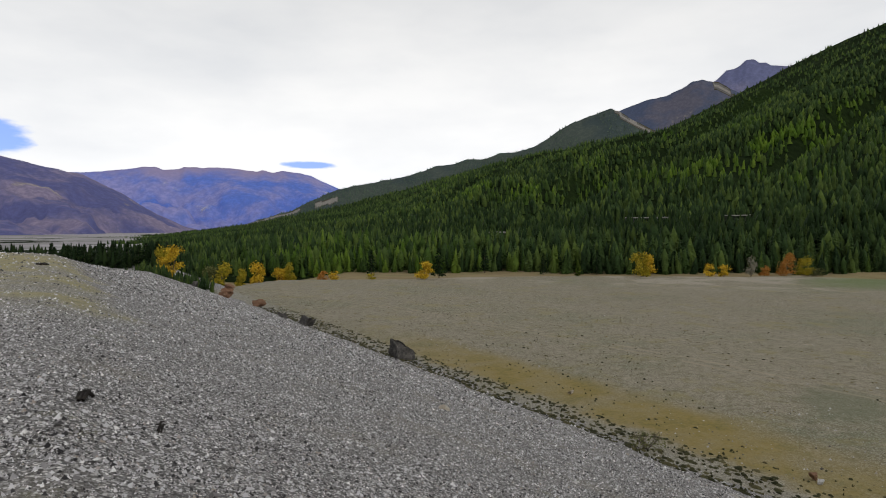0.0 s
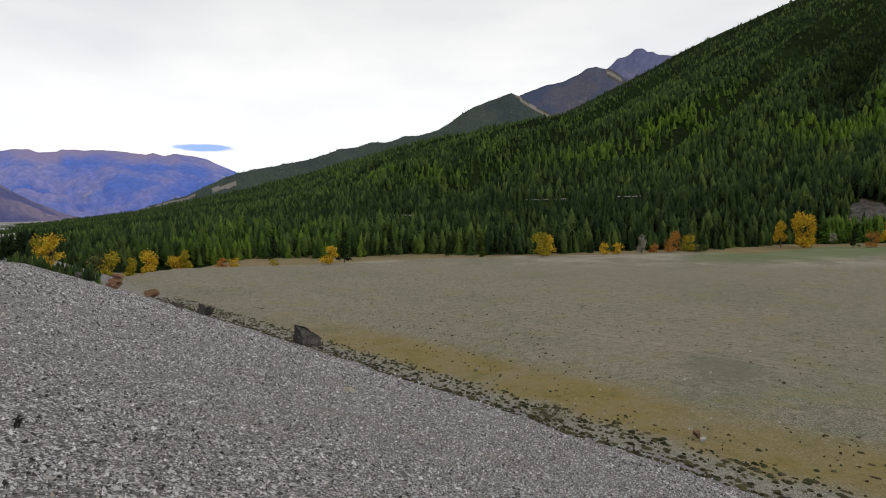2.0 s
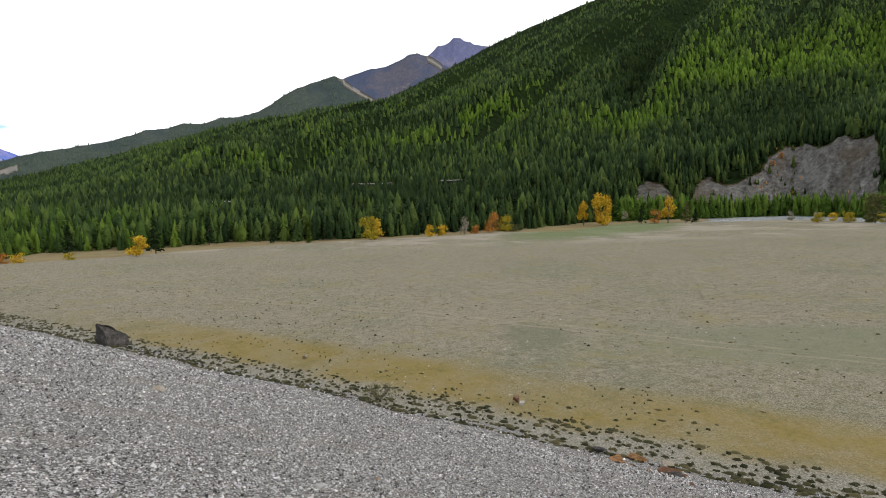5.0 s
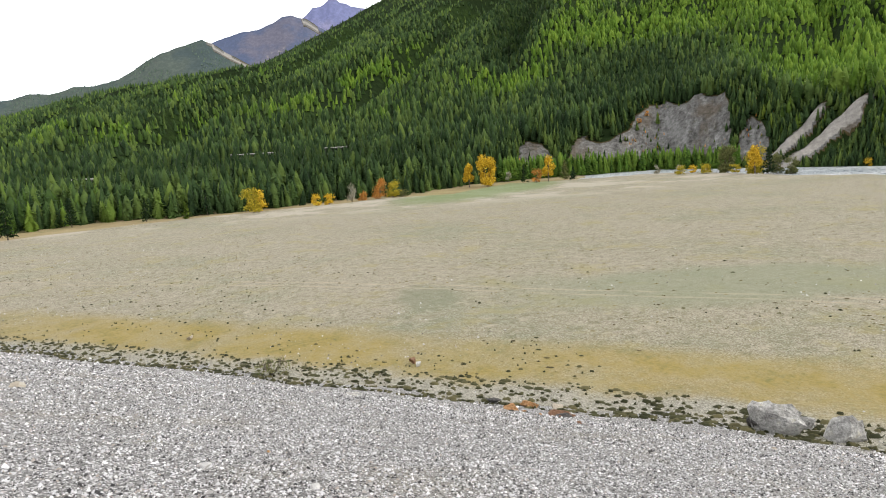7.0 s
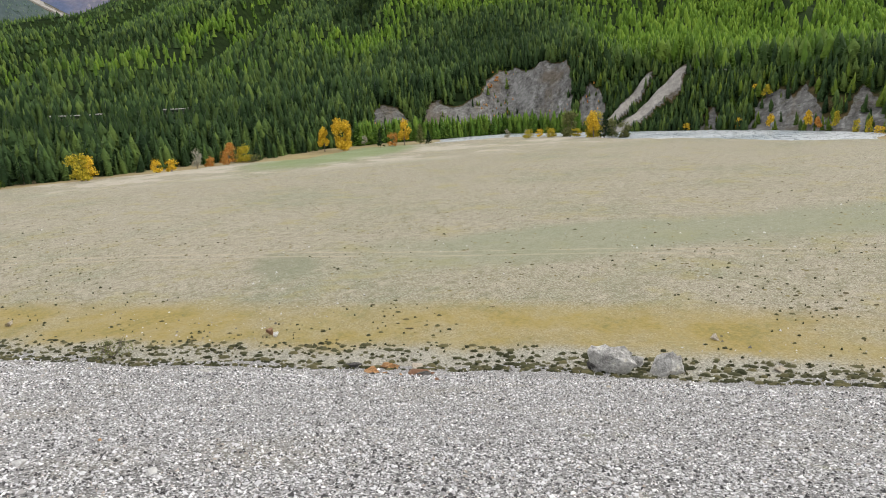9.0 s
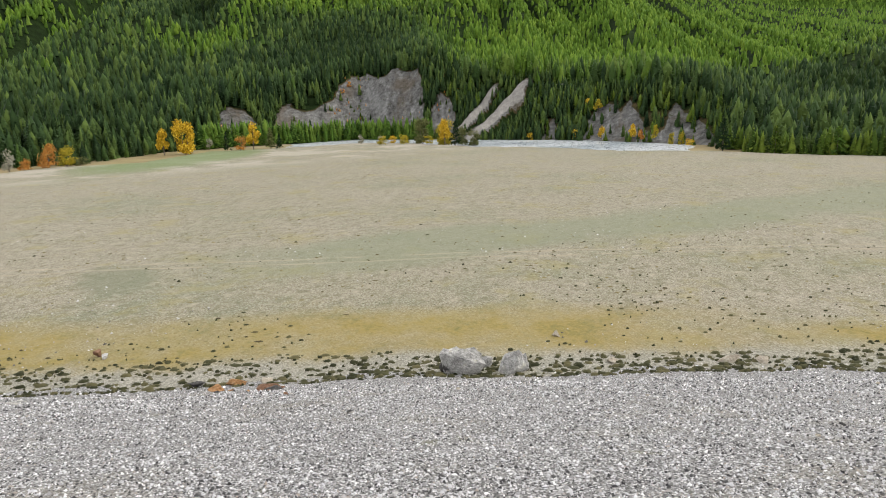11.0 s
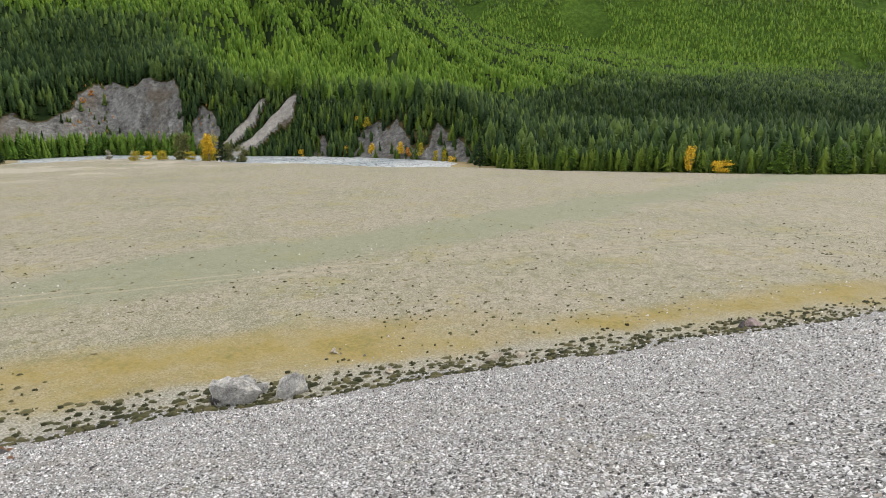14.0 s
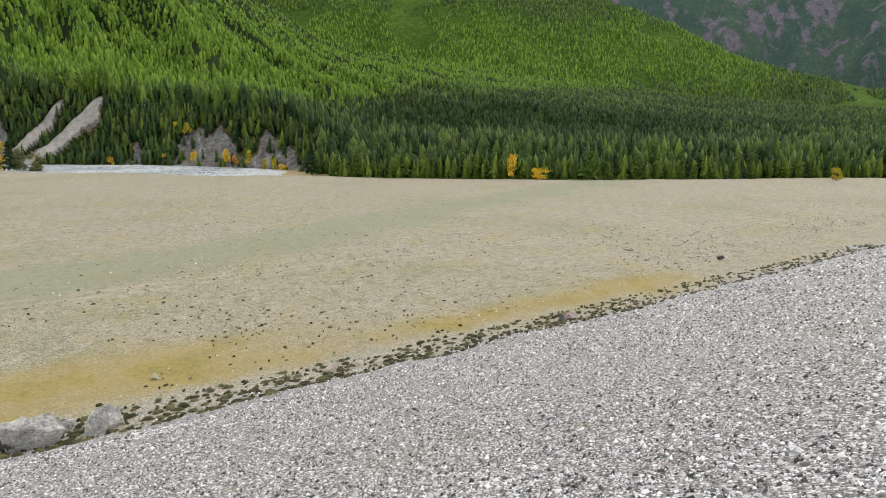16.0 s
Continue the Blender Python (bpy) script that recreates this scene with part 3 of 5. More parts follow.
# the mountainside across the river
az_m = np.concatenate([np.arange(-38, 40, 0.3), np.arange(40, 86, 0.12), np.arange(86, 160.01, 0.3)])
rows, bare = [], []
for v in np.concatenate([np.linspace(-0.01, 0.07, 66), np.linspace(0.08, 1, 70), [1.06, 1.2]]):
    f = FOOT(az_m)
    r = f + v * (CREST_AT - f)
    z = slope_height(az_m, np.minimum(r, CREST_AT)) - np.maximum(r - CREST_AT, 0) * 0.5
    if v < 0:
        z = z - 2.0
    rows.append((r, z))
    bare.append(bareness(az_m, r))
sheet("mountain_slope", az_m, rows, FOREST_FLOOR, ("steep green larch and pine mountainside above the river", "mountain", "", "structure"), np.array(bare))


def tree_template(rings, sides, sprays, seed, pine=False):
    """A unit conifer (1 m high): a ragged crown of rings drawn in between the boughs, with loose needle sprays standing out."""
    rng = np.random.default_rng(seed)
    lean, wide = 0.04 * rng.normal(size=2), 0.22 * (0.8 + 0.3 * rng.random())

    def girth(t):
        return wide * (math.sin(math.pi * (0.2 + 0.78 * t)) ** 0.6 if pine else (1 - t) ** 0.7 + 0.02)

    co, tri = [(lean[0], lean[1], 1.0)], []
    for k in range(rings):
        t = 1 - (k + 1) / rings
        for q in range(sides):
            a = 2 * math.pi * (q + 0.5 * (k % 2) + 0.5 * (rng.random() - 0.5)) / sides
            r = girth(t) * (1.0 if sprays < 9 else 0.78) * (0.5 + 0.8 * rng.random())
            co.append((math.cos(a) * r + lean[0] * t, math.sin(a) * r + lean[1] * t, max(0.02, 0.06 + 0.88 * t + 0.22 * (rng.random() - 0.5) / rings)))
    tri += [(0, 1 + q, 1 + (q + 1) % sides) for q in range(sides)]
    for k in range(rings - 1):
        b, c = 1 + k * sides, 1 + (k + 1) * sides
        for q in range(sides):
            tri += [(b + q, c + q, c + (q + 1) % sides), (b + q, c + (q + 1) % sides, b + (q + 1) % sides)]
    for k in range(sprays):
        t = 1 - math.sqrt((k + rng.random()) / sprays)
        a, reach, n = k * 2.4 + 0.9 * rng.random(), girth(t) * (0.55 + 0.4 * rng.random()), len(co)
        size = 0.115 * (0.5 + 0.6 * (1 - t)) * (0.6 + 0.8 * rng.random())
        c = np.array((math.cos(a) * reach * 0.9 + lean[0] * t, math.sin(a) * reach * 0.9 + lean[1] * t, 0.08 + 0.88 * t))
        along, side = np.array((math.cos(a), math.sin(a), 0.5 * rng.random() - 0.4)), np.array((-math.sin(a), math.cos(a), 0.3 * (rng.random() - 0.5)))
        co += [tuple(c + along * size), tuple(c - along * size * 0.5 + side * size * 0.5 + (0, 0, 0.2 * size)), tuple(c - along * size * 0.5 - side * size * 0.5 + (0, 0, 0.2 * size))]
        tri.append((n, n + 1, n + 2))
    return np.array(co), np.array(tri)


def plant(templates, xyz, height, girth, rng, stand=None):
    """Many trees as arrays of corners and triangles, with one tone a tree, and one stand value where given."""
    cos, tris, tones, at = [], [], [], 0
    pick = rng.integers(0, len(templates), len(xyz))
    turn = rng.random(len(xyz)) * 2 * math.pi
    tone = np.stack([rng.random(len(xyz)), np.zeros(len(xyz)) if stand is None else stand], -1)
    for k, (co, tri) in enumerate(templates):
        m = np.where(pick == k)[0]
        c, s = np.cos(turn[m])[:, None], np.sin(turn[m])[:, None]
        g, h = (height[m] * girth[m])[:, None], height[m][:, None]
        v = np.stack([(co[:, 0] * c - co[:, 1] * s) * g, (co[:, 0] * s + co[:, 1] * c) * g, co[:, 2] * h], -1) + xyz[m][:, None, :]
        cos.append(v.reshape(-1, 3))
        tris.append((tri[None] + (np.arange(len(m)) * len(co))[:, None, None] + at).reshape(-1, 3))
        tones.append(np.repeat(tone[m], len(co), 0))
        at += len(m) * len(co)
    return np.concatenate(cos), np.concatenate(tris), np.concatenate(tones)


def wood(name, co, tri, tone, needles, label):
    ob = mesh_object(name, co, tri, needles)
    for k, key in enumerate(("tone", "stand")):
        ob.data.attributes.new(key, "FLOAT", "POINT").data.foreach_set("value", np.ascontiguousarray(tone[:, k], dtype=np.float32))
    return tagged(ob, label, "forest", "", "stuff")


# larch against pine, plus painted cloud light and shade: bearing, elevation, half spans, share
LARCH_AND_LIGHT = ((78, 7.0, 15, 4.2, 1.0), (68, 5.0, 6, 2.6, 0.8), (98, 7.5, 12, 3.6, 0.8), (104, 5.0, 6, 1.4, 0.5), (51, 9.3, 5, 1.3, 0.9), (40, 6.0, 3, 1.6, 0.5),
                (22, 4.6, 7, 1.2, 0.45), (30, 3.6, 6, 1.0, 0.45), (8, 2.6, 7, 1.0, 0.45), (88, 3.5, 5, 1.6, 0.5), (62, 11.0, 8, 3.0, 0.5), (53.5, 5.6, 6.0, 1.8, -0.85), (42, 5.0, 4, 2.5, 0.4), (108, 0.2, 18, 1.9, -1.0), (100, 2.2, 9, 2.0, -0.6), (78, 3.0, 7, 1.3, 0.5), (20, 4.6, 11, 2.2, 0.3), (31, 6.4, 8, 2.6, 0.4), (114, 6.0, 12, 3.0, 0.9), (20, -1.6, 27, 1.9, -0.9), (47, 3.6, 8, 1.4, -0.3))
# gully shade and spur light painted in pine and larch tones: bearing and elevation along each, half width, share
GULLY_SHADE_LINES = ((((20, 6.2), (28.1, 7.8), (33.0, 9.5), (35.4, 11.1), (39.6, 13.6)), 0.9, -0.5), (((41.2, 7.6), (42.3, 10.2), (44.6, 13.0), (47.2, 15.4)), 1.5, -1.0),
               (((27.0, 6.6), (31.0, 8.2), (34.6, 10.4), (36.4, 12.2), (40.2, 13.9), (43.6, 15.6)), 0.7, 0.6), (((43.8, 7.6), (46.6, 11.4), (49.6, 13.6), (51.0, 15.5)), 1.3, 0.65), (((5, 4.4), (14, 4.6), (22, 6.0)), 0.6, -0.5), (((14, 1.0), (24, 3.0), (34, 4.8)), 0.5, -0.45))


def larch_and_light_share(az, x, y, z):
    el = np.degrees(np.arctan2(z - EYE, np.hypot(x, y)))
    # growth tone, with the slope's light and shade painted in below
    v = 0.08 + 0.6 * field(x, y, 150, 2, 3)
    for a, e, wa, we, amp in LARCH_AND_LIGHT:
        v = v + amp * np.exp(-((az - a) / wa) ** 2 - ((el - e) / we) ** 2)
    for way, half, amp in GULLY_SHADE_LINES:
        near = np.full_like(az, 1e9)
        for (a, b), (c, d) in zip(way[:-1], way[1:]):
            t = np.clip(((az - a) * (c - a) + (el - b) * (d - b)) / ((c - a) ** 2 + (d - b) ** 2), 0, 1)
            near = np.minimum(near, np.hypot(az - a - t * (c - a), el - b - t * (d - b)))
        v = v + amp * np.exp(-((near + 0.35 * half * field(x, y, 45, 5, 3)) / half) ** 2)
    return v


def ridge_height(crest, dist, base, rough, seed):
    """Height of a far mountain by bearing and by v, 0 at its foot and 1 on its crest."""
    line = table(*crest)

    def height(az, v):
        top = dist * np.tan(np.radians(line(az))) + EYE
        r = dist - base * (1 - v)
        x, y = r * np.sin(np.radians(az)), r * np.cos(np.radians(az))
        h = (top + 30) * (0.35 * v + 0.65 * np.maximum(v, 0) ** 1.7) - 30
        u, w = x + dist / 22 * field(x, y, dist / 7, seed + 1, 3), y + dist / 22 * field(x, y, dist / 7, seed + 3, 3)
        rib = 1 - 2.4 * np.abs(field(u * 0.9 + w * 0.35, w * 0.4 - u * 0.2, dist / 9, seed, 5)) + 0.35 * field(x, y, dist / 30, seed + 2, 4)
        h = h + (np.clip(rib, -0.7, 1) - 1) * rough * base * 0.22 * (4 * np.clip(v, 0, 1) * (1 - np.clip(v, 0, 1))) ** 2
        return x, y, r, h + field(x, y, dist / 90, seed + 4, 3) * dist * 0.0012

    return height


def ridge(name, crest, dist, base, material, label, rough=0.12, step=0.25, seed=0, bare=(), trees=0, needles=None):
    """A mountain beyond: crest is (bearing, degrees above the look-out) pairs at that distance; base is its depth.
    bare: scree strips as (bearing, bearing, degrees below the crest at either end, half width)."""
    az = np.arange(crest[0][0], crest[-1][0] + step / 2, step)
    height = ridge_height(crest, dist, base, rough, seed)
    rows, mask = [], []
    for v in np.linspace(0, 1, 46):
        x, y, r, h = height(az, np.full_like(az, v))
        rows.append((r, h))
        below = table(*crest)(az) - np.degrees(np.arctan2(h - EYE, r))
        win = np.zeros_like(az)
        for a, b, lo, hi, half in bare:
            at = lo + (hi - lo) * (az - a) / (b - a)
            win = np.maximum(win, 2.0 * (np.abs(below - at + 0.16 * field(x, y, 70, 2, 4)) < half) * ((az > a) & (az < b)))
        mask.append(win)
    rows.append((np.full_like(az, dist * 1.08), rows[-1][1] * 0.6))
    mask.append(mask[-1])
    if trees:
        rng = np.random.default_rng(seed + 500)
        a = crest[0][0] + (crest[-1][0] - crest[0][0]) * rng.random(trees)
        v = 0.12 + 0.88 * rng.random(trees) ** 0.8
        x, y, r, h = height(a, v)
        below = table(*crest)(a) - np.degrees(np.arctan2(h - EYE, r))
        ok = (field(x, y, dist / 14, 6, 3) < 0.35) & (h > -5)
        for a0, a1, lo, hi, half in bare:
            ok &= ~((np.abs(below - lo - (hi - lo) * (a - a0) / (a1 - a0)) < half) & (a > a0) & (a < a1))
        xyz = np.stack([x, y, h - 1.0], -1)[ok]
        big = dist / (330.0 if needles == HILL_NEEDLES else 190.0)
        co, tri, tone = plant([tree_template(1, 5, 0, 80 + k) for k in range(5)], xyz, big * (0.7 + 0.6 * rng.random(len(xyz))), 1.0 + 0.5 * rng.random(len(xyz)), rng, np.clip(larch_and_light_share(a[ok], x[ok], y[ok], h[ok]) + 0.5 * (rng.random(len(xyz)) - 0.5), 0, 1))
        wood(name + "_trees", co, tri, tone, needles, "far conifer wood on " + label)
    return sheet(name, az, rows, material, (label, "mountain", "", "structure"), np.array(mask) if bare else None)


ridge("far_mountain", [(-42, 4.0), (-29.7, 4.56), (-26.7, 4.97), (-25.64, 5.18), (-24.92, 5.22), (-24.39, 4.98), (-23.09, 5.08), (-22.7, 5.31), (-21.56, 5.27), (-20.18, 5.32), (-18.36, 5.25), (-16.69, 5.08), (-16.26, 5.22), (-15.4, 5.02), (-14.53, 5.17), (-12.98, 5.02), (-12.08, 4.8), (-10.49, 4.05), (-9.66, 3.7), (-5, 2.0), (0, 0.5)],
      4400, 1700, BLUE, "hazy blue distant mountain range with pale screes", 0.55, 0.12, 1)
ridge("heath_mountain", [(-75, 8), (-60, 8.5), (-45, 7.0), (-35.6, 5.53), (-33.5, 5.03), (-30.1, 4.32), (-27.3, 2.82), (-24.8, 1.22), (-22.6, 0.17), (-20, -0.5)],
      3000, 1500, PURPLE, "hazy purplish heath-covered mountain flank over the valley", 0.4, 0.12, 3)
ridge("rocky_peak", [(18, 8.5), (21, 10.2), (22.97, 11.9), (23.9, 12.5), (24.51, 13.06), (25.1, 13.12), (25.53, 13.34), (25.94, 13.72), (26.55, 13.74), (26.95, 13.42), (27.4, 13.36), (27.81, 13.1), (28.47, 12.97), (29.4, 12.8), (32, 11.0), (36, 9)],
      4300, 900, PEAK, "bare rocky summit, bluish with haze", 0.4, 0.1, 2)
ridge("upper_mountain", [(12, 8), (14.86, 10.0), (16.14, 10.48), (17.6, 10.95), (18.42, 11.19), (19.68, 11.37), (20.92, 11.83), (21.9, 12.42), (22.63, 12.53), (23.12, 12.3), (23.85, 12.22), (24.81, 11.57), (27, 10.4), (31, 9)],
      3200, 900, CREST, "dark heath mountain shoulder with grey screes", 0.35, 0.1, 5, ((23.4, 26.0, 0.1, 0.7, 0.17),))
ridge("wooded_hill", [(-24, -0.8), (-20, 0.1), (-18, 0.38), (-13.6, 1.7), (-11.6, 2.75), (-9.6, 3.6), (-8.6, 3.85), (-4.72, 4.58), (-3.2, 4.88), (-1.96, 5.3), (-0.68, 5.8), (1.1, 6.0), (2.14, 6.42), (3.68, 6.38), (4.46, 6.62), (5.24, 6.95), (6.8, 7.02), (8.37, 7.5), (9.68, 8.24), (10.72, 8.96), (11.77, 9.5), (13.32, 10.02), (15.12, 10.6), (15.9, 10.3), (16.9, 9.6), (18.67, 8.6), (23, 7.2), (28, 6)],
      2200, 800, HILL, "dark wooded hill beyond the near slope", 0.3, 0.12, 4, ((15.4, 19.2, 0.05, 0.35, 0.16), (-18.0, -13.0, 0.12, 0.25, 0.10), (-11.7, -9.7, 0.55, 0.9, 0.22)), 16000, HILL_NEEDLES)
ridge("green_spur", [(72, 6), (78, 10), (82, 13), (86, 14.5), (91, 14.5), (97, 14), (104, 13), (110.7, 11.2), (114, 10.1), (117.2, 8.7), (121.7, 6.3), (126, 4.9), (132, 3.3), (140, 2), (150, 1)],
      2300, 950, SPUR, "bright green wooded spur falling to the side valley", 0.25, 0.2, 6, (), 46000, NEEDLES)
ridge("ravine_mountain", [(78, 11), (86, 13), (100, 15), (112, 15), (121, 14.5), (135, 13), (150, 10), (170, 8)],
      3600, 1200, RAVINE, "hazy dark mountain with purple rock chutes", 0.7, 0.2, 2)
ridge("rear_mountain", [(140, 3), (160, 7), (185, 9), (215, 8), (245, 9), (275, 8), (300, 7)],
      3400, 1300, PURPLE, "grassy mountains closing the valley behind", 0.12, 1.0, 1)


# ---- the gravel bank ----
def bank_bend(l):
    """How far the foot of the bank draws back from a straight line, along it."""
    return 0.00035 * np.maximum(l - 60, 0) ** 2 + 0.09 * np.clip(-l, 0, 30) + 0.055 * np.clip(-l - 30, 0, 100)


def bank_height(s, l):
    """Height of the bank, s metres downhill of the look-out and l metres along."""
    bend = bank_bend(l)
    z = np.where(s > 0, 10.6 - 0.393 * s, 10.6 + 0.25 * (1 - np.exp(np.minimum(s, 0) * 0.55))) - 0.393 * bend
    z = z - 0.0012 * np.maximum(l - 38, 0) ** 2 * (1 - smooth(s / np.maximum(l, 10), 0.01, 0.12))
    x, y = s * OUT[0] + l * ALONG[0], s * OUT[1] + l * ALONG[1]
    z = z + (0.10 + 0.10 * smooth(s + bend, 22, 26)) * field(x, y, 5, 1, 4) + 0.035 * field(x, y, 0.9, 4, 3)
    toe = 0.5 * (z + np.sqrt(z * z + 0.4)) - 0.27 + 0.14 * field(x, y, 2.2, 6, 3) + 0.1 * field(x, y, 9, 2, 2)
    return np.where(z < 3, toe + (z - toe) * smooth(z, 0.8, 3), z)


def spread(near, far, n, power=2.4):
    k = np.linspace(-1, 1, n)
    return np.where(k < 0, -np.abs(k) ** power * near, np.abs(k) ** power * far)


sg = np.concatenate([-np.geomspace(80, 0.4, 40), np.linspace(0, 31, 165)])
lg = spread(190, 260, 370, 2.0)
S, L = np.meshgrid(sg, lg, indexing="ij")
Zb = bank_height(S, L)
co = np.stack([S * OUT[0] + L * ALONG[0], S * OUT[1] + L * ALONG[1], np.maximum(Zb, -1.5)], -1).reshape(-1, 3)
i, j = np.meshgrid(np.arange(len(sg) - 1), np.arange(len(lg) - 1), indexing="ij")
n = len(lg)
quads = np.stack([i * n + j, (i + 1) * n + j, (i + 1) * n + j + 1, i * n + j + 1], -1).reshape(-1, 4)
gravel_bank = tagged(mesh_object("gravel_bank", co, quads, GRAVEL, True), "long straight embankment of loose grey gravel", "gravel bank", "", "structure")

# ---- the river ----
az_r = np.arange(44.0, 88.01, 0.5)
river_rows = [(PLAIN_EDGE(az_r) + 2 + v * (FOOT(az_r) - PLAIN_EDGE(az_r) + 2), np.full_like(az_r, -0.75)) for v in np.linspace(0, 1, 8)]
sheet("river", az_r, river_rows, WATER, ("shallow pale river reflecting the bright sky", "water", "", "structure"))


# ---- conifers ----
def scatter(rng, n, r0, r1, az0=-42.0, az1=142.0, power=0.0):
    """Random bearings and distances, evenly in screen area rather than in plan."""
    az = az0 + (az1 - az0) * rng.random(n)
    k = rng.random(n)
    return az, r0(az) * (r1(az) / r0(az)) ** k


def forest(name, n, near, far, templates, label, seed, high=(8.0, 13.0)):
    rng = np.random.default_rng(seed)
    az, r = scatter(rng, n, near, far)
    x, y = r * np.sin(np.radians(az)), r * np.cos(np.radians(az))
    clear = field(x, y, 70, 5, 3)
    thin = rng.random(n)
    bluff_zone = (r - FOOT(az) < 42) & (az > 61.5) & (az < 85)
    front = ((bareness(az, r + 7) > 0.5) | (bareness(az - 0.5, r + 3) > 0.6) | (bareness(az + 0.5, r + 3) > 0.6)) & (az > 72) & (thin < 0.92)
    for a, b, wide in SCARS:
        front |= (az > a - 0.5) & (az < b) & (np.abs(r - FOOT(az) - (az - a) / (b - a) * 38) < 3.5)
    keep = ((bareness(az, r) < 0.25 + 0.45 * thin) | ((thin > 0.9) & (bareness(az, r) < 1.2))) & ~front & (clear < 0.75) & (r < CREST_AT) & (az > -26.5 + 5 * clear) & ~(bluff_zone & (thin < np.where((r - FOOT(az) < 26) & (az > 72), 0.6, 0.12))) & ~((r - FOOT(az) < 10) & (az > 41) & (az < 61))
    az, r, x, y = az[keep], r[keep], x[keep], y[keep]
    d = r - FOOT(az)
    # the road bench stays clear
    cut = ((az > 2) & (az < 6.2)) | ((az > 16.2) & (az < 20.5)) | ((az > 24.3) & (az < 26.8))
    keep = ~(cut & (np.abs(d - ROAD_AT(az)) < 6))
    az, r, x, y, d, cut = az[keep], r[keep], x[keep], y[keep], d[keep], cut[keep]
    h = high[0] + (high[1] - high[0]) * rng.random(len(r)) ** 1.3
    h = h * (0.5 + 0.5 * smooth(az, -26, -12)) * (0.76 + 0.28 * smooth(d, 0, 40)) * np.where((d < 46) & (az > 40) & (az < 86), 0.55, 1.0) * np.where((d < (az - 62.5) * 6.2) & (az > 62) & (az < 69), 0.6, 1.0) * (1 + 0.18 * field(x, y, 40, 7, 2))
    h = h * np.where(cut & (d > ROAD_AT(az) - 40) & (d < ROAD_AT(az)), 0.6, 1.0)
    z = slope_height(az, r) - 0.3
    share = np.clip(larch_and_light_share(az, x, y, z) + 0.5 * (rng.random(len(r)) - 0.5), -0.5, 1)
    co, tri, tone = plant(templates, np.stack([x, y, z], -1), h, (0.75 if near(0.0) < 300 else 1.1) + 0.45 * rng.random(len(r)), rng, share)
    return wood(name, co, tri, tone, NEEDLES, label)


ROAD_AT = table((-60, 138), (10, 138), (16, 172), (20, 170), (25, 156), (29, 148), (33, 126), (36, 118), (160, 110))
edge_t = [tree_template(4, 6, 62, k, k % 3 == 0) for k in range(14)]
near_t = [tree_template(3, 6, 34, 20 + k, k % 3 == 0) for k in range(12)]
mid_t = [tree_template(3, 5, 7, 40 + k, k % 3 == 0) for k in range(12)]
far_t = [tree_template(2, 5, 0, 60 + k, k % 3 == 0) for k in range(10)]
forest("forest_edge", 3300, lambda a: FOOT(a) + 1, lambda a: FOOT(a) + 50, edge_t, "dense dark green pines and larches at the forest edge", 1, (8.0, 12.5))
forest("forest_foot", 4000, lambda a: FOOT(a) + 45, lambda a: FOOT(a) + 130, near_t, "dense green pines and larches above the forest edge", 4, (8.0, 12.5))
forest("forest_slope", 16500, lambda a: FOOT(a) + 110, lambda a: 0 * a + 720, mid_t, "dense green conifer forest on the lower mountainside", 2, (6.8, 11.0))
forest("forest_heights", 23000, lambda a: 0 * a + 650, lambda a: 0 * a + 1000, far_t, "distant green conifer forest on the upper mountainside", 3, (6.0, 9.8))
forest("forest_crest", 30000, lambda a: 0 * a + 950, lambda a: 0 * a + CREST_AT, [tree_template(1, 6, 0, 90 + k) for k in range(7)], "distant green conifer forest along the mountain crest", 5, (5.2, 8.2))


# ---- helpers for things ----
def part(name, co, faces, material, parent, label="", smoothed=False):
    """One mesh object under a thing."""
    ob = mesh_object(name, np.asarray(co, dtype=float), faces, material, smoothed, parent)
    return tagged(ob, label) if label else ob


def thing(name, m, label, category, group=""):
    ob = new(name)
    ob.matrix_basis = m
    return tagged(ob, label, category, group)


def plan(s, l):
    return s * OUT[0] + l * ALONG[0], s * OUT[1] + l * ALONG[1]


def floor_at(x, y):
    """Height of whatever one stands on at a place: bank, plain or mountainside."""
    x, y = np.asarray(x, dtype=float), np.asarray(y, dtype=float)
    az, r = np.degrees(np.arctan2(x, y)), np.hypot(x, y)
    s, l = x * OUT[0] + y * OUT[1], x * ALONG[0] + y * ALONG[1]
    low = np.where(r > FOOT(az), slope_height(az, r), ground_height(az, r))
    return np.maximum(low, np.where((s < 30) & (l < 255) & (l > -190), bank_height(s, l), -9))


def tube(path, radii, sides=7):
    """A tapered limb along a path."""
    co, quad = [], []
    path = [Vector(p) for p in path]
    for k, (p, r) in enumerate(zip(path, radii)):
        d = (path[min(k + 1, len(path) - 1)] - path[max(k - 1, 0)]).normalized()
        a = d.orthogonal().normalized()
        b = d.cross(a)
        for q in range(sides):
            t = 2 * math.pi * q / sides
            co.append(p + a * (r * math.cos(t)) + b * (r * math.sin(t)))
    for k in range(len(path) - 1):
        for q in range(sides):
            quad.append((k * sides + q, k * sides + (q + 1) % sides, (k + 1) * sides + (q + 1) % sides, (k + 1) * sides + q))
    return [tuple(c) for c in co], quad


def merge(pieces):
    co, faces = [], []
    for c, f in pieces:
        base = len(co)
        co.extend(c)
        faces.extend(tuple(base + i for i in q) for q in f)
    return co, faces


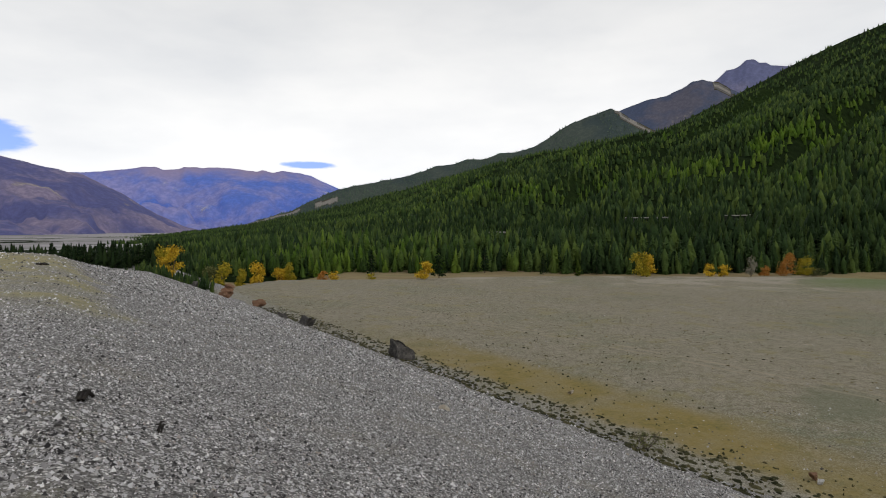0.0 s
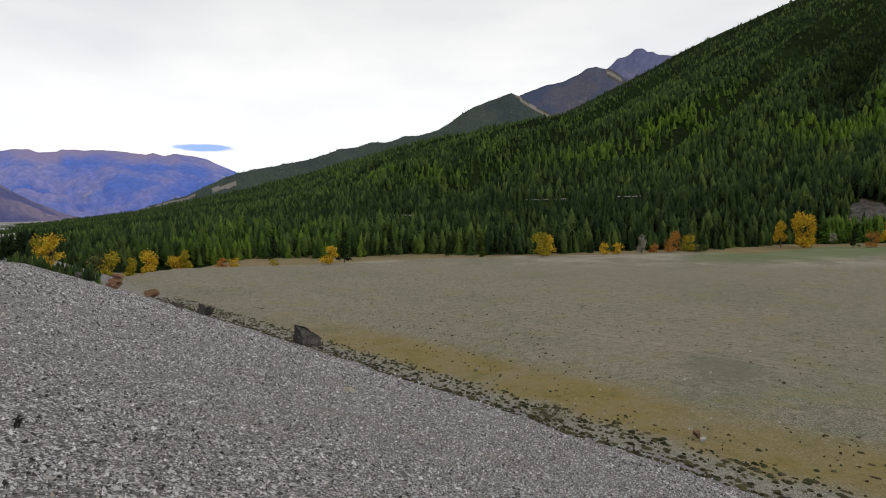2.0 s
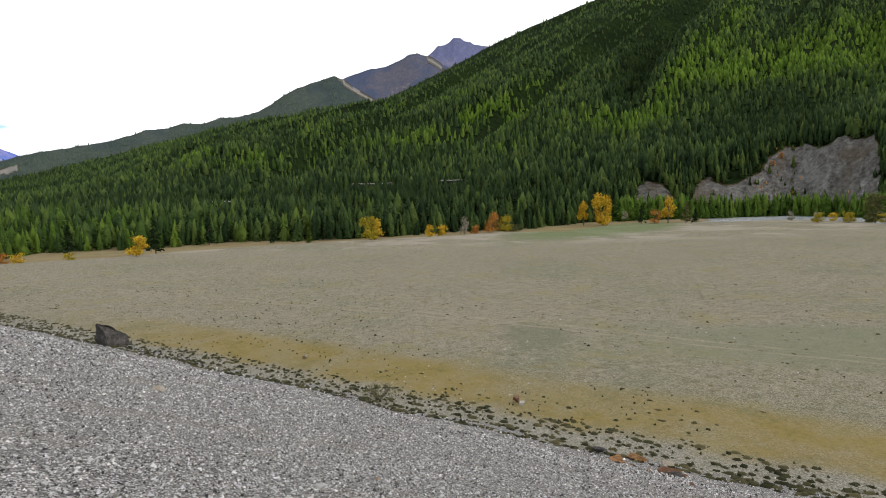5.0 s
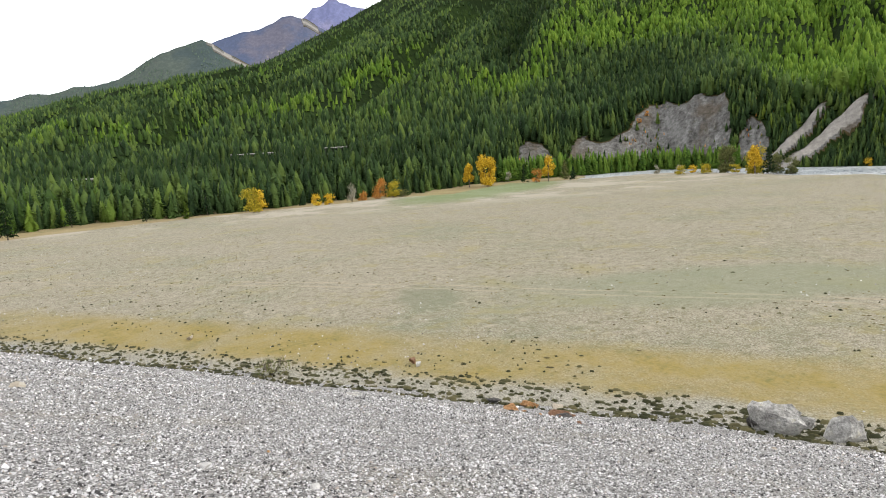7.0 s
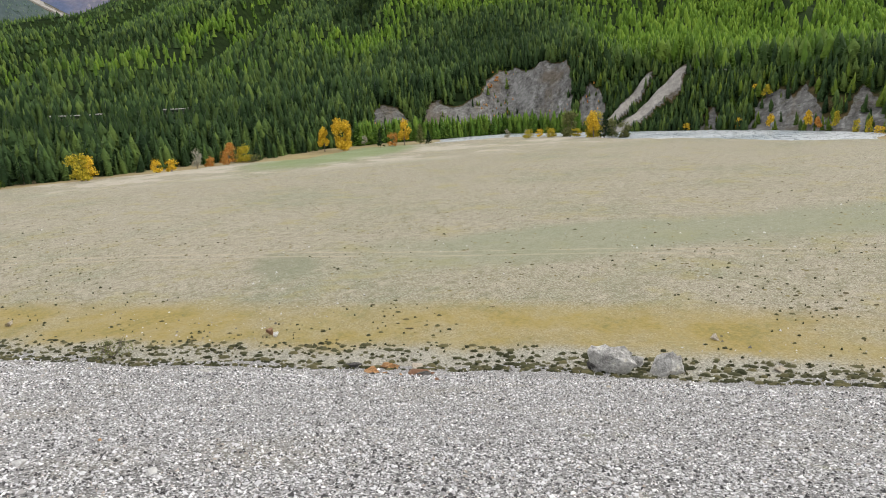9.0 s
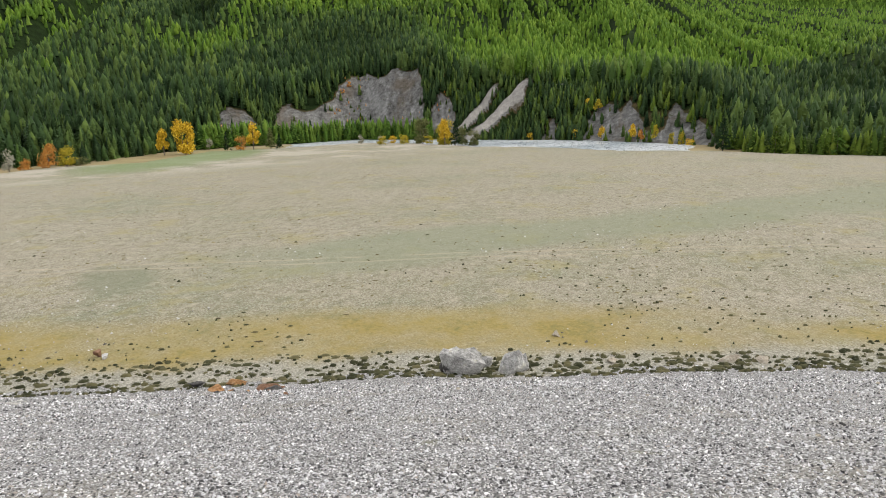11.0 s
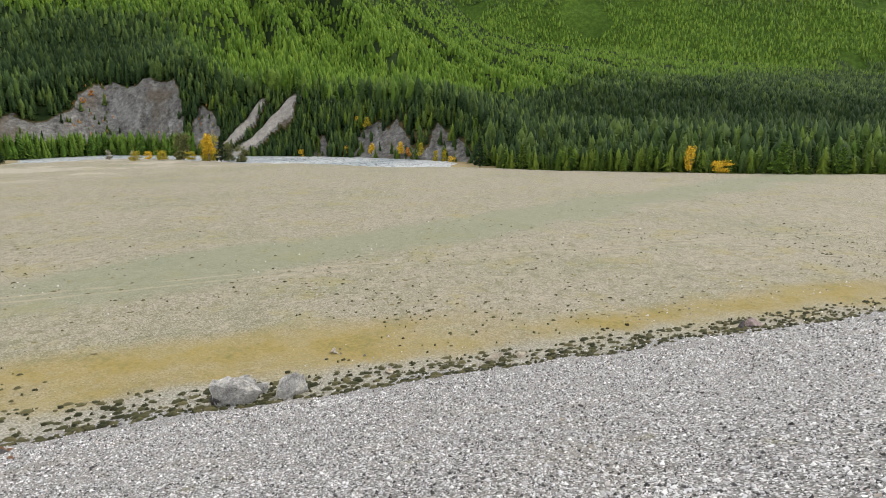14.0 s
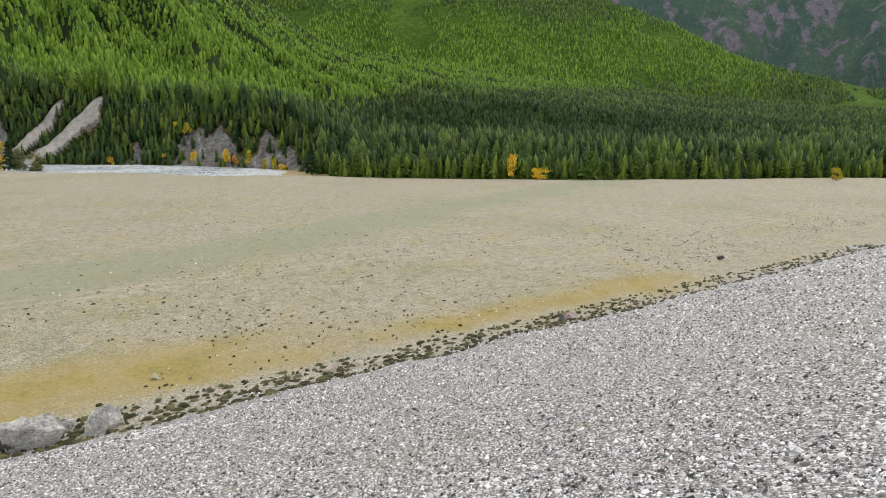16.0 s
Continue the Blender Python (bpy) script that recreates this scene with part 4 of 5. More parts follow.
# ---- broadleaved trees and bushes at the plain's edge ----
def broadleaf(name, x, y, height, width, leaves, label, seed, stems=1, clear=0.12, dense=1.0, group="autumn trees along the plain"):
    """A birch or willow: stems with limbs, and a crown of small leaf sprays in several lobes."""
    rng = np.random.default_rng(seed)
    z = float(floor_at(x, y))
    ob = thing(name, pose(x, y, z - 0.05), label, "tree" if height > 3.4 else "bush", group)
    limbs, lobes = [], []
    for k in range(stems):
        a = rng.random() * 6.28
        lean = 0.04 + (0.22 * width if stems > 1 else 0.05 * width)
        top = Vector((math.cos(a) * lean, math.sin(a) * lean, height * (0.72 + 0.18 * rng.random())))
        foot = Vector((math.cos(a) * 0.12 * (stems > 1), math.sin(a) * 0.12 * (stems > 1), 0))
        way = [foot.lerp(top, q) + Vector(((rng.random() - 0.5) * 0.07 * height * q, (rng.random() - 0.5) * 0.07 * height * q, 0)) for q in (0, 0.25, 0.5, 0.75, 1)]
        rad = 0.018 * height / math.sqrt(stems)
        limbs.append(tube(way, [rad * 1.25, rad, rad * 0.75, rad * 0.45, rad * 0.15]))
        lobes.append((top + Vector((0, 0, 0.02 * height)), 0.26 * width, 0.17 * height))
        for b in range(6 if stems == 1 else 4):
            q = clear + 0.04 + (0.84 - clear) * (b + rng.random()) / (6 if stems == 1 else 4)
            at = foot.lerp(top, q)
            t = rng.random() * 6.28
            reach = width * 0.36 * (0.45 + 0.55 * rng.random()) * math.sin(math.pi * min(0.95, 0.25 + 0.7 * q))
            end = at + Vector((math.cos(t) * reach, math.sin(t) * reach, height * (0.06 + 0.12 * rng.random())))
            limbs.append(tube([at, at.lerp(end, 0.5) + Vector((0, 0, -0.02 * height)), end], [rad * 0.5, rad * 0.35, rad * 0.12], 5))
            lobes.append((end, width * (0.16 + 0.1 * rng.random()), height * (0.10 + 0.06 * rng.random())))
    part("trunk", *merge(limbs), BARK, ob)
    if stems > 1:
        for b in range(5):
            t = rng.random() * 6.28
            lobes.append((Vector((math.cos(t) * width * 0.25, math.sin(t) * width * 0.25, height * (0.14 + 0.12 * rng.random()))), width * 0.2, height * 0.12))
    co, tri = [], []
    n = int(dense * (560 + 100 * height))
    size = 0.09 + 0.022 * height
    for k in range(n):
        c, rx, rz = lobes[rng.integers(0, len(lobes))]
        d = rng.normal(size=3)
        d /= np.linalg.norm(d)
        q = 0.35 + 0.85 * rng.random()
        p = np.array(c) + d * np.array((rx, rx, rz)) * q
        if p[2] < clear * height * 0.6:
            p[2] = clear * height * 0.6 + 0.3 * rng.random()
        for leaf in range(2):
            u, v = rng.normal(size=3), rng.normal(size=3)
            u, v = u / np.linalg.norm(u) * size, v / np.linalg.norm(v) * size * 0.7
            base = len(co)
            co.extend([p - u, p + v * 1.5, p + u])
            tri.append((base, base + 1, base + 2))
    part("crown", co, tri, leaves, ob)
    return ob


def by_bearing(az, d):
    return d * math.sin(radians(az)), d * math.cos(radians(az))


AUTUMN = [
    (-66, 149, 8.2, 6.2, GOLD, "wide golden yellow birch behind the gravel bank", 2, 1.0),
    (-69, 153, 7.6, 4.8, LIME, "yellow-green birch beside the golden one", 2, 1.0),
    (-51, 142, 7.6, 4.6, LIME, "yellow-green young birch at the forest edge", 2, 0.9),
    (-55, 146, 6.6, 4.2, OLIVE, "olive-leaved willow bush among birches", 3, 0.9),
    (-47, 144, 5.8, 3.2, LIME, "slender yellow-green birch at the forest edge", 1, 0.8),
    (-44, 148, 6.8, 5.0, GOLD, "bright orange-yellow birch at the forest edge", 2, 1.1),
    (-41, 154, 5.6, 4.8, GOLD, "low bushy orange birch at the forest edge", 3, 1.1),
    (-38, 153, 6.2, 3.4, LIME, "upright yellow-green birch at the forest edge", 1, 0.9),
    (-30, 152, 2.9, 3.0, RUST, "low rusty orange bush on the plain's edge", 3, 0.8),
    (-27, 153, 2.4, 2.6, GOLD, "low golden bush on the plain's edge", 3, 0.8),
    (-18, 155, 1.6, 2.6, LIME, "small yellowish bush in dry grass", 3, 0.6),
    (-5, 149, 4.7, 4.7, GOLD, "rounded golden birch standing alone", 3, 1.3),
    (51, 158, 6.0, 5.2, LIME, "broad yellow and green birch standing alone", 4, 1.4),
    (52.4, 158, 5.4, 3.6, GOLD, "golden upper growth of a shared birch clump", 2, 0.9),
    (69, 160, 3.4, 3.2, GOLD, "small golden bush by the dry channel", 3, 0.9),
    (73, 160, 3.4, 3.0, GOLD, "small orange-yellow bush by the dry channel", 3, 0.9),
    (82, 164, 5.2, 3.6, PALE, "half-bare pale grey willow by the channel", 3, 0.35),
    (85, 163, 2.8, 3.0, RUST, "low rust-coloured bush by the channel", 3, 0.8),
    (91, 164, 6.2, 4.8, RUST, "thin rust-brown willow with bare twigs", 3, 0.7),
    (96, 164, 5.3, 4.6, LIME, "yellow-green birch bush by the channel", 3, 1.0),
    (99, 163, 2.6, 4.2, OLIVE, "low olive bush on the grassy edge", 3, 0.8),
    (134, 175, 8.6, 3.8, GOLD, "narrow orange-yellow birch on the grass", 1, 1.3),
    (139, 171, 11.0, 6.6, GOLD, "tall golden yellow poplar on the grass", 2, 1.7),
    (160, 184, 4.6, 3.2, PALE, "pale thin-leaved young birch", 1, 0.4),
    (156, 158, 8.6, 5.0, GOLD, "slim golden birch with white stem", 1, 0.8),
    (152, 160, 5.0, 4.0, RUST, "brown half-bare bush by the river", 3, 0.5),
    (186, 126, 3.2, 4.2, LIME, "low yellow-green willow on the river bank", 3, 0.9),
    (190, 119, 3.4, 4.0, LIME, "low yellowish willow bush on the river bank", 3, 0.9),
    (196, 115, 9.3, 6.4, OLIVE, "tall olive and yellow willow on the river bank", 3, 1.3),
    (191, 103, 8.4, 6.4, LIME, "yellow-green poplar on the river bank", 3, 1.3),
    (187, 101, 9.4, 4.6, GOLD, "golden poplar beside a dark spruce", 1, 0.9),
    (198, 100, 7.0, 5.0, OLIVE, "olive willow clump by the water", 3, 1.0),
    (205, 128, 3.4, 4.0, LIME, "low yellow willow on the gravel bar", 3, 0.8),
    (201, 131, 2.8, 3.2, GOLD, "small golden bush on the gravel bar", 3, 0.7),
    (196, 133, 3.0, 2.6, PALE, "pale thin bush on the gravel bar", 2, 0.5),
    (190, 138, 3.6, 2.6, PALE, "pale half-bare bush on the gravel bar", 2, 0.5),
    (203, 121, 4.0, 3.0, OLIVE, "olive willow bush beside the water", 3, 0.9),
    (198, 108, 5.0, 4.4, LIME, "yellow-green willow beside the water", 3, 1.0),
    (192, 110, 3.0, 4.0, LIME, "low yellow-green bush beside the water", 3, 0.9),
    (197, 95, 6.0, 4.2, OLIVE, "olive poplar sapling beside the spruce", 2, 1.0),
    (157, -38, 6.4, 4.2, GOLD, "thin golden birch with pale stem", 1, 0.55),
    (156, -45, 3.0, 4.4, GOLD, "low bright orange-yellow bush at the wood's edge", 4, 1.2),
    (150, -124, 4.0, 3.2, LIME, "small yellow-green birch at the wood's edge", 2, 0.7),
]
for k, (x, y, h, w, leaves, label, stems, dense) in enumerate(AUTUMN):
    broadleaf("birch_tree" if h > 3.4 else "autumn_bush", x, y, h, w, leaves, label, 100 + k, stems, 0.14 if stems == 1 else 0.06, dense)

# thin autumn trees at the foot of the river bluff
for k, (az, back, h, w, leaves) in enumerate(((52.6, 8, 6.5, 3.2, GOLD), (53.6, 6, 4.6, 3.4, LIME), (57.2, 7, 5.0, 3.0, GOLD), (45.2, 5, 5.0, 2.6, LIME), (69.4, 2, 4.8, 5.0, GOLD), (70.8, 2, 3.0, 3.4, OLIVE), (73.3, 3, 7.0, 3.8, GOLD), (75.6, 3, 8.4, 4.6, GOLD),
                                            (78.2, 5, 9.4, 4.4, GOLD), (78.9, 4, 7.6, 3.6, RUST), (80.1, 4, 8.6, 4.0, LIME), (81.4, 3, 6.0, 2.8, LIME), (82.2, 3, 6.8, 3.0, LIME), (82.9, 2, 4.0, 4.6, GOLD), (84.4, 2, 3.0, 3.0, OLIVE), (75.2, 26, 8.5, 5.0, LIME), (74.4, 28, 8.0, 4.6, GOLD), (53.2, 36, 4.2, 4.6, RUST), (52.6, 34, 3.6, 4.0, RUST), (60.6, 40, 3.2, 4.2, RUST))):
    x, y = by_bearing(az, float(FOOT(az)) + back)
    h, w = h * 0.68, w * 0.62
    broadleaf("birch_tree" if h > 3.4 else "autumn_bush", x, y, h, w, leaves, "slender yellow-leaved birch under the river bluff" if h > 3.4 else "low leafy bush at the river's edge", 300 + k, 1 if h > 4.9 else 2, 0.3 if h > 4.9 else 0.1, 0.6, "birches under the bluff")


# ---- single conifers before the wood ----
LARCH = leaf_material("larch_needles", (0.03, 0.055, 0.010), (0.07, 0.115, 0.016), (0.13, 0.175, 0.026))
YOUNG = leaf_material("young_larch_needles", (0.034, 0.07, 0.014), (0.072, 0.136, 0.02), (0.12, 0.185, 0.03))
SPRUCE = leaf_material("spruce_needles", (0.010, 0.020, 0.010), (0.020, 0.038, 0.014), (0.035, 0.055, 0.018))


def conifer_crown(seed):
    """Unit crown of several hundred short needle sprays, with gaps between the boughs."""
    rng = np.random.default_rng(seed)
    co, tri = [], []
    boughs = 34
    for k in range(boughs):
        t = (k + rng.random()) / boughs
        a = k * 2.4 + rng.random()
        reach = (0.215 * (1 - t) ** 0.65 + 0.015) * (0.7 + 0.5 * rng.random())
        for q in range(9):
            f = (q + rng.random()) / 9
            c = np.array((math.cos(a) * reach * f, math.sin(a) * reach * f, 0.09 + 0.89 * t + 0.03 * f - 0.05 * f * f + 0.02 * (rng.random() - 0.5)))
            w = 0.07 * (1.25 - 0.55 * t)
            u, v = rng.normal(size=3), rng.normal(size=3)
            u, v = u / np.linalg.norm(u) * w, v / np.linalg.norm(v) * w * 0.7
            b = len(co)
            co += [tuple(c - u), tuple(c + v), tuple(c + u)]
            tri.append((b, b + 1, b + 2))
    return co, tri


CROWNS = [conifer_crown(k) for k in range(5)]


def conifer(x, y, height, girth, needles, label, seed, group="single conifers before the wood"):
    z = float(floor_at(x, y))
    ob = thing("conifer_tree", pose(x, y, z - 0.05, 0, 0, seed * 73 % 360), label, "tree", group)
    r = 0.014 * height
    part("trunk", *tube([(0, 0, 0), (0.02, 0, height * 0.4), (0, 0, height * 0.97)], [r * 1.2, r * 0.8, r * 0.1]), BARK, ob)
    co, tri = CROWNS[seed % 5]
    c = np.array(co) * (height * girth, height * girth, height)
    part("crown", c, tri, needles, ob)
    return ob


SINGLE = [(-1, 153, 7.6, 1.1, NEEDLES), (36, 164, 4.4, 1.35, LARCH), (43, 172, 7.0, 1.0, NEEDLES), (28, 172, 6.0, 1.1, SPRUCE), (148, 162, 6.6, 1.0, SPRUCE), (160, 154, 7.2, 1.3, OLIVE), (187, 97, 8.2, 1.15, SPRUCE), (162, 152, 5.0, 1.2, NEEDLES),
          (155, -58, 7.6, 1.6, YOUNG), (163, -31, 7.4, 1.4, YOUNG), (162, -22, 6.4, 1.5, LARCH), (161, -10, 6.2, 1.5, YOUNG), (157, -72, 6.4, 1.5, YOUNG), (157, -84, 5.6, 1.5, YOUNG), (163, -92, 7.4, 1.5, NEEDLES), (168, -110, 6.8, 1.5, LARCH), (165, 2, 6.4, 1.3, LARCH),
          (176, 14, 8.5, 1.2, NEEDLES), (-20, 172, 7.0, 1.2, NEEDLES), (12, 178, 7.5, 1.2, NEEDLES), (66, 176, 7.2, 1.2, NEEDLES), (60, 178, 8.0, 1.2, LARCH)]
for k, (x, y, h, g, needles) in enumerate(SINGLE):
    tone = "yellow-green larch" if needles in (LARCH, YOUNG, OLIVE) else "dark green spruce" if needles == SPRUCE else "green pine"
    conifer(x, y, h, g, needles, tone + (" standing free at the plain's edge" if h < 7.3 else " in front of the dense wood"), k)
for k, (az, d, h) in enumerate(((-35.8, 215, 8.6), (-32.4, 235, 8.0), (-31.4, 240, 7.2), (-30.9, 238, 7.0), (-30.2, 236, 7.4), (-29.4, 236, 6.8), (-28.8, 230, 7.8), (-28.2, 236, 7.6), (-27.1, 228, 8.2), (-26.3, 226, 7.4), (-25.7, 222, 8.0), (-24.8, 220, 8.6))):
    x, y = by_bearing(az, d)
    conifer(x, y, h, 1.5, SPRUCE, "dark spruce showing over the top of the bank", 40 + k, "spruces behind the bank")


def thicket(name, n, az0, az1, back, high, needles, label, seed, on_scree=False):
    rng = np.random.default_rng(seed)
    az = az0 + (az1 - az0) * rng.random(n)
    r = FOOT(az) + back[0] + (back[1] - back[0]) * rng.random(n)
    x, y = r * np.sin(np.radians(az)), r * np.cos(np.radians(az))
    front = np.zeros(n, dtype=bool)
    for a, b, wide in SCARS:
        front |= (az > a - 0.5) & (az < b) & (np.abs(r - FOOT(az) - (az - a) / (b - a) * 38) < 3.5)
    front |= (bareness(az, r) > 0.32) | (bareness(az, r + 5) > 0.6)
    if on_scree:
        front = (bareness(az, r) > 1.2) | (field(x, y, 12, 5, 2) < 0.05)
    az, r, x, y = az[~front], r[~front], x[~front], y[~front]
    n = len(az)
    co, tri, tone = plant([tree_template(4, 6, 62, 120 + k, k == 0) for k in range(8)], np.stack([x, y, floor_at(x, y) - 0.3], -1), high[0] + (high[1] - high[0]) * rng.random(n), 0.8 + 0.5 * rng.random(n), rng)
    return wood(name, co, tri, tone, needles, label)


thicket("young_larches", 520, 40.5, 60.5, (-3, 8), (7.0, 11.0), YOUNG, "fresh green young larches on the far river bank", 71)
thicket("rim_pines", 620, 39, 63.5, (7, 62), (5.0, 9.0), NEEDLES, "dark green pines along the rim of the river bluff", 77)
thicket("scree_shrubs", 300, 41, 63, (9, 48), (1.2, 3.2), LARCH, "small yellowish larches rooted in the scree", 78, True)
thicket("scree_scrub", 260, 41, 63, (9, 48), (0.8, 1.8), RUST, "low rusty scrub on the scree", 80, True)
thicket("crag_larches", 260, 70, 86, (4, 44), (1.8, 4.6), LARCH, "small yellow-green larches on the grey crags", 79, True)
thicket("hollow_pines", 170, -28, -20.4, (-72, -34), (1.6, 3.2), NEEDLES, "dark pines in the hollow behind the gravel bank", 81)
thicket("bluff_wood", 1000, 59, 74, (1, 46), (3.5, 6.5), NEEDLES, "small dark pines covering the river bluff", 75)
thicket("crag_wood", 210, 72, 87, (12, 46), (4.0, 7.0), NEEDLES, "small dark pines over the grey crags", 76)
thicket("bluff_pines", 90, 62, 86, (20, 44), (4.5, 7.5), LARCH, "yellowish green pines scattered on the river bluff", 72)
thicket("valley_spruces", 260, -38, -23, (0, 110), (5.5, 9.5), SPRUCE, "dark spruces on the valley floor behind the bank", 74)
thicket("bank_pines", 330, 84, 136, (-2, 7), (4.0, 7.5), LARCH, "low green pines along the wood's edge", 73)


# ---- the road cut across the slope ----
CONCRETE = rock_material("pale_road_fill", (0.17, 0.165, 0.15), (0.30, 0.29, 0.27), (0.44, 0.43, 0.40))
for a0, a1, el in ((2.4, 5.9, -0.25), (16.4, 20.3, 1.04), (24.5, 26.6, 1.18), (68.4, 72.4, 1.86)):
    az = np.arange(a0, a1 + 0.01, 0.2)
    r = FOOT(az) + (44.0 if a0 > 60 else ROAD_AT(az))
    z = EYE + r * math.tan(radians(el)) + 0.25 * field(az * 3, 0 * az, 2.0, 1, 2)
    sheet("mountain_road", az, [(r - 1.0, z - 0.42), (r - 0.9, z), (r + 4.0, z + 0.1), (r + 6.0, z - 9.0)], CONCRETE, ("pale strip of road embankment among the pines", "road", "", "structure"))


# ---- boulders ----
GREY_ROCK = rock_material("grey_boulder", (0.09, 0.087, 0.082), (0.37, 0.362, 0.348), (0.62, 0.605, 0.58), (0.40, 0.37, 0.27))
DARK_ROCK = rock_material("dark_rock", (0.035, 0.034, 0.034), (0.085, 0.08, 0.078), (0.17, 0.16, 0.15), (0.16, 0.15, 0.11))
RED_ROCK = rock_material("red_brown_rock", (0.10, 0.055, 0.035), (0.21, 0.115, 0.07), (0.30, 0.19, 0.13), (0.24, 0.2, 0.15))
BEIGE_ROCK = rock_material("beige_rock", (0.26, 0.22, 0.17), (0.42, 0.37, 0.30), (0.56, 0.52, 0.45))
ORANGE_ROCK = rock_material("orange_lichen_rock", (0.22, 0.13, 0.07), (0.42, 0.22, 0.09), (0.48, 0.36, 0.25), (0.50, 0.27, 0.08))
PINK_ROCK = rock_material("pinkish_rock", (0.16, 0.12, 0.11), (0.32, 0.25, 0.24), (0.45, 0.38, 0.36))
WHITE_ROCK = rock_material("white_quartz", (0.42, 0.41, 0.41), (0.60, 0.59, 0.58), (0.74, 0.73, 0.72))


def boulder(s, l, wide, deep, high, material, label, seed, turn=0.0, sink=0.25, name="boulder", cuts=11, fine=4, group="", lift=0.0, jag=0.1):
    """A split, weathered boulder: a ball cut by random planes and roughened."""
    rng = np.random.default_rng(seed)
    bm = bmesh.new()
    bmesh.ops.create_icosphere(bm, subdivisions=fine, radius=1.0)
    planes = [(Vector(rng.normal(size=3)).normalized(), 0.22 + 0.34 * rng.random()) for k in range(cuts)]
    off = Vector(rng.random(3) * 50)
    for v in bm.verts:
        for nrm, d in planes:
            over = v.co.dot(nrm) - d
            if over > 0:
                v.co -= nrm * over * 0.985
        p = v.co * 1.5 + off
        v.co *= 1 - jag * (1 - 3 * abs(noise.noise(p * 1.1))) - 0.6 * jag * abs(noise.noise(p * 2.6))
        v.co *= 1 + 0.08 * noise.noise(p) + 0.08 * noise.noise(p * 3.1) + (0.075 * noise.noise(p * 7.0) + 0.04 * noise.noise(p * 15.0) if fine > 3 else 0)
    top = max(v.co.z for v in bm.verts)
    low = min(v.co.z for v in bm.verts)
    wx = max(abs(v.co.x) for v in bm.verts)
    wy = max(abs(v.co.y) for v in bm.verts)
    for v in bm.verts:
        v.co = Vector((v.co.x / wx * wide / 2, v.co.y / wy * deep / 2, (v.co.z - low) / (top - low) * high * (1 + sink) - high * sink))
    for f in bm.faces:
        f.smooth = False
    me = bpy.data.meshes.new(name)
    bm.to_mesh(me)
    bm.free()
    me.materials.append(material)
    ob = new(name, me)
    x, y = plan(s, l)
    ob.matrix_basis = pose(x, y, float(floor_at(x, y)) + lift, 0, 0, turn)
    return tagged(ob, label, "rock", group)


FACE = math.degrees(math.atan2(ALONG[1], ALONG[0]))  # lengthwise along the foot of the bank
boulder(27.2, -2.4, 2.1, 1.4, 1.2, GREY_ROCK, "large pale grey boulder half buried at the bank's foot", 5, FACE + 188, 0.9, cuts=9, jag=0.07)
boulder(27.05, -1.7, 0.75, 0.6, 0.62, DARK_ROCK, "dark broken stone leaning on the large boulder", 6, FACE)
boulder(27.65, -3.55, 0.9, 0.6, 0.45, GREY_ROCK, "grey slab between the two boulders", 16, FACE - 15)
boulder(27.1, -4.9, 1.8, 1.25, 1.0, GREY_ROCK, "humped grey boulder with a yellowish crust", 7, FACE + 25, 0.9, cuts=9, jag=0.07)
boulder(27.15, 50.6, 3.0, 2.2, 2.0, DARK_ROCK, "dark jagged boulder at the foot of the gravel", 48, 30, 0.9, cuts=7, jag=0.16)
boulder(26.55, 74.5, 3.8, 2.0, 1.4, DARK_ROCK, "low dark rock outcrop on the gravel's edge", 9, FACE, 0.8, jag=0.22)
boulder(25.00, 79.0, 1.6, 1.3, 0.8, DARK_ROCK, "small dark rock at the gravel's edge", 19, FACE, 0.8, jag=0.22)
boulder(26.35, 96.5, 3.4, 2.0, 1.2, RED_ROCK, "low reddish rock at the gravel's edge", 12, FACE + 30, 0.8, jag=0.3, cuts=7)
for k, (wide, high, lift, turn) in enumerate(((3.4, 1.2, 0.0, 20), (2.9, 0.8, 0.95, 48), (2.2, 0.75, 1.6, 10))):
    boulder(24.5, 106.0 + 0.25 * k, wide, 2.2, high, RED_ROCK, "red-brown rock slab stacked on the bank's edge", 90 + k, turn, 0.15, "red_slab", 7, 4, "stacked red slabs", lift)
boulder(22.60, 126, 3.2, 2.0, 1.3, DARK_ROCK, "dark low rock on the crest of the bank", 13, FACE, 0.8, jag=0.22)
boulder(20.60, 146, 3.6, 2.0, 1.0, DARK_ROCK, "dark flat rock on the crest of the bank", 14, FACE, 0.8, jag=0.22)
boulder(24.9, -30.7, 1.2, 0.8, 0.5, PINK_ROCK, "reddish brown stone among dark tufts", 15, FACE)
boulder(24.9, -29.9, 0.8, 0.6, 0.45, DARK_ROCK, "dark stone beside the reddish one", 17, FACE)
boulder(26.75, -14.6, 1.5, 0.8, 0.35, BEIGE_ROCK, "flat beige slab at the gravel's edge", 18, FACE, 0.8)
boulder(26.35, -16.2, 0.8, 0.6, 0.3, BEIGE_ROCK, "small beige slab at the gravel's edge", 20, FACE, 0.8)
boulder(27.35, -9.6, 0.9, 0.5, 0.25, BEIGE_ROCK, "beige stone sunk in olive turf", 21, FACE, 0.8)
boulder(26.9, 7.6, 1.1, 0.6, 0.34, ORANGE_ROCK, "small stone covered in orange lichen", 22, FACE)
boulder(26.75, 6.3, 0.75, 0.5, 0.28, BEIGE_ROCK, "pale flat stone in disturbed soil", 23, FACE)
boulder(26.65, 9.2, 0.9, 0.6, 0.32, DARK_ROCK, "dark mossy stone in disturbed soil", 24, FACE)
boulder(24.40, 5.6, 1.1, 0.5, 0.14, DARK_ROCK, "dark flat slab in reddish gravel", 25, FACE + 10, 0.8)
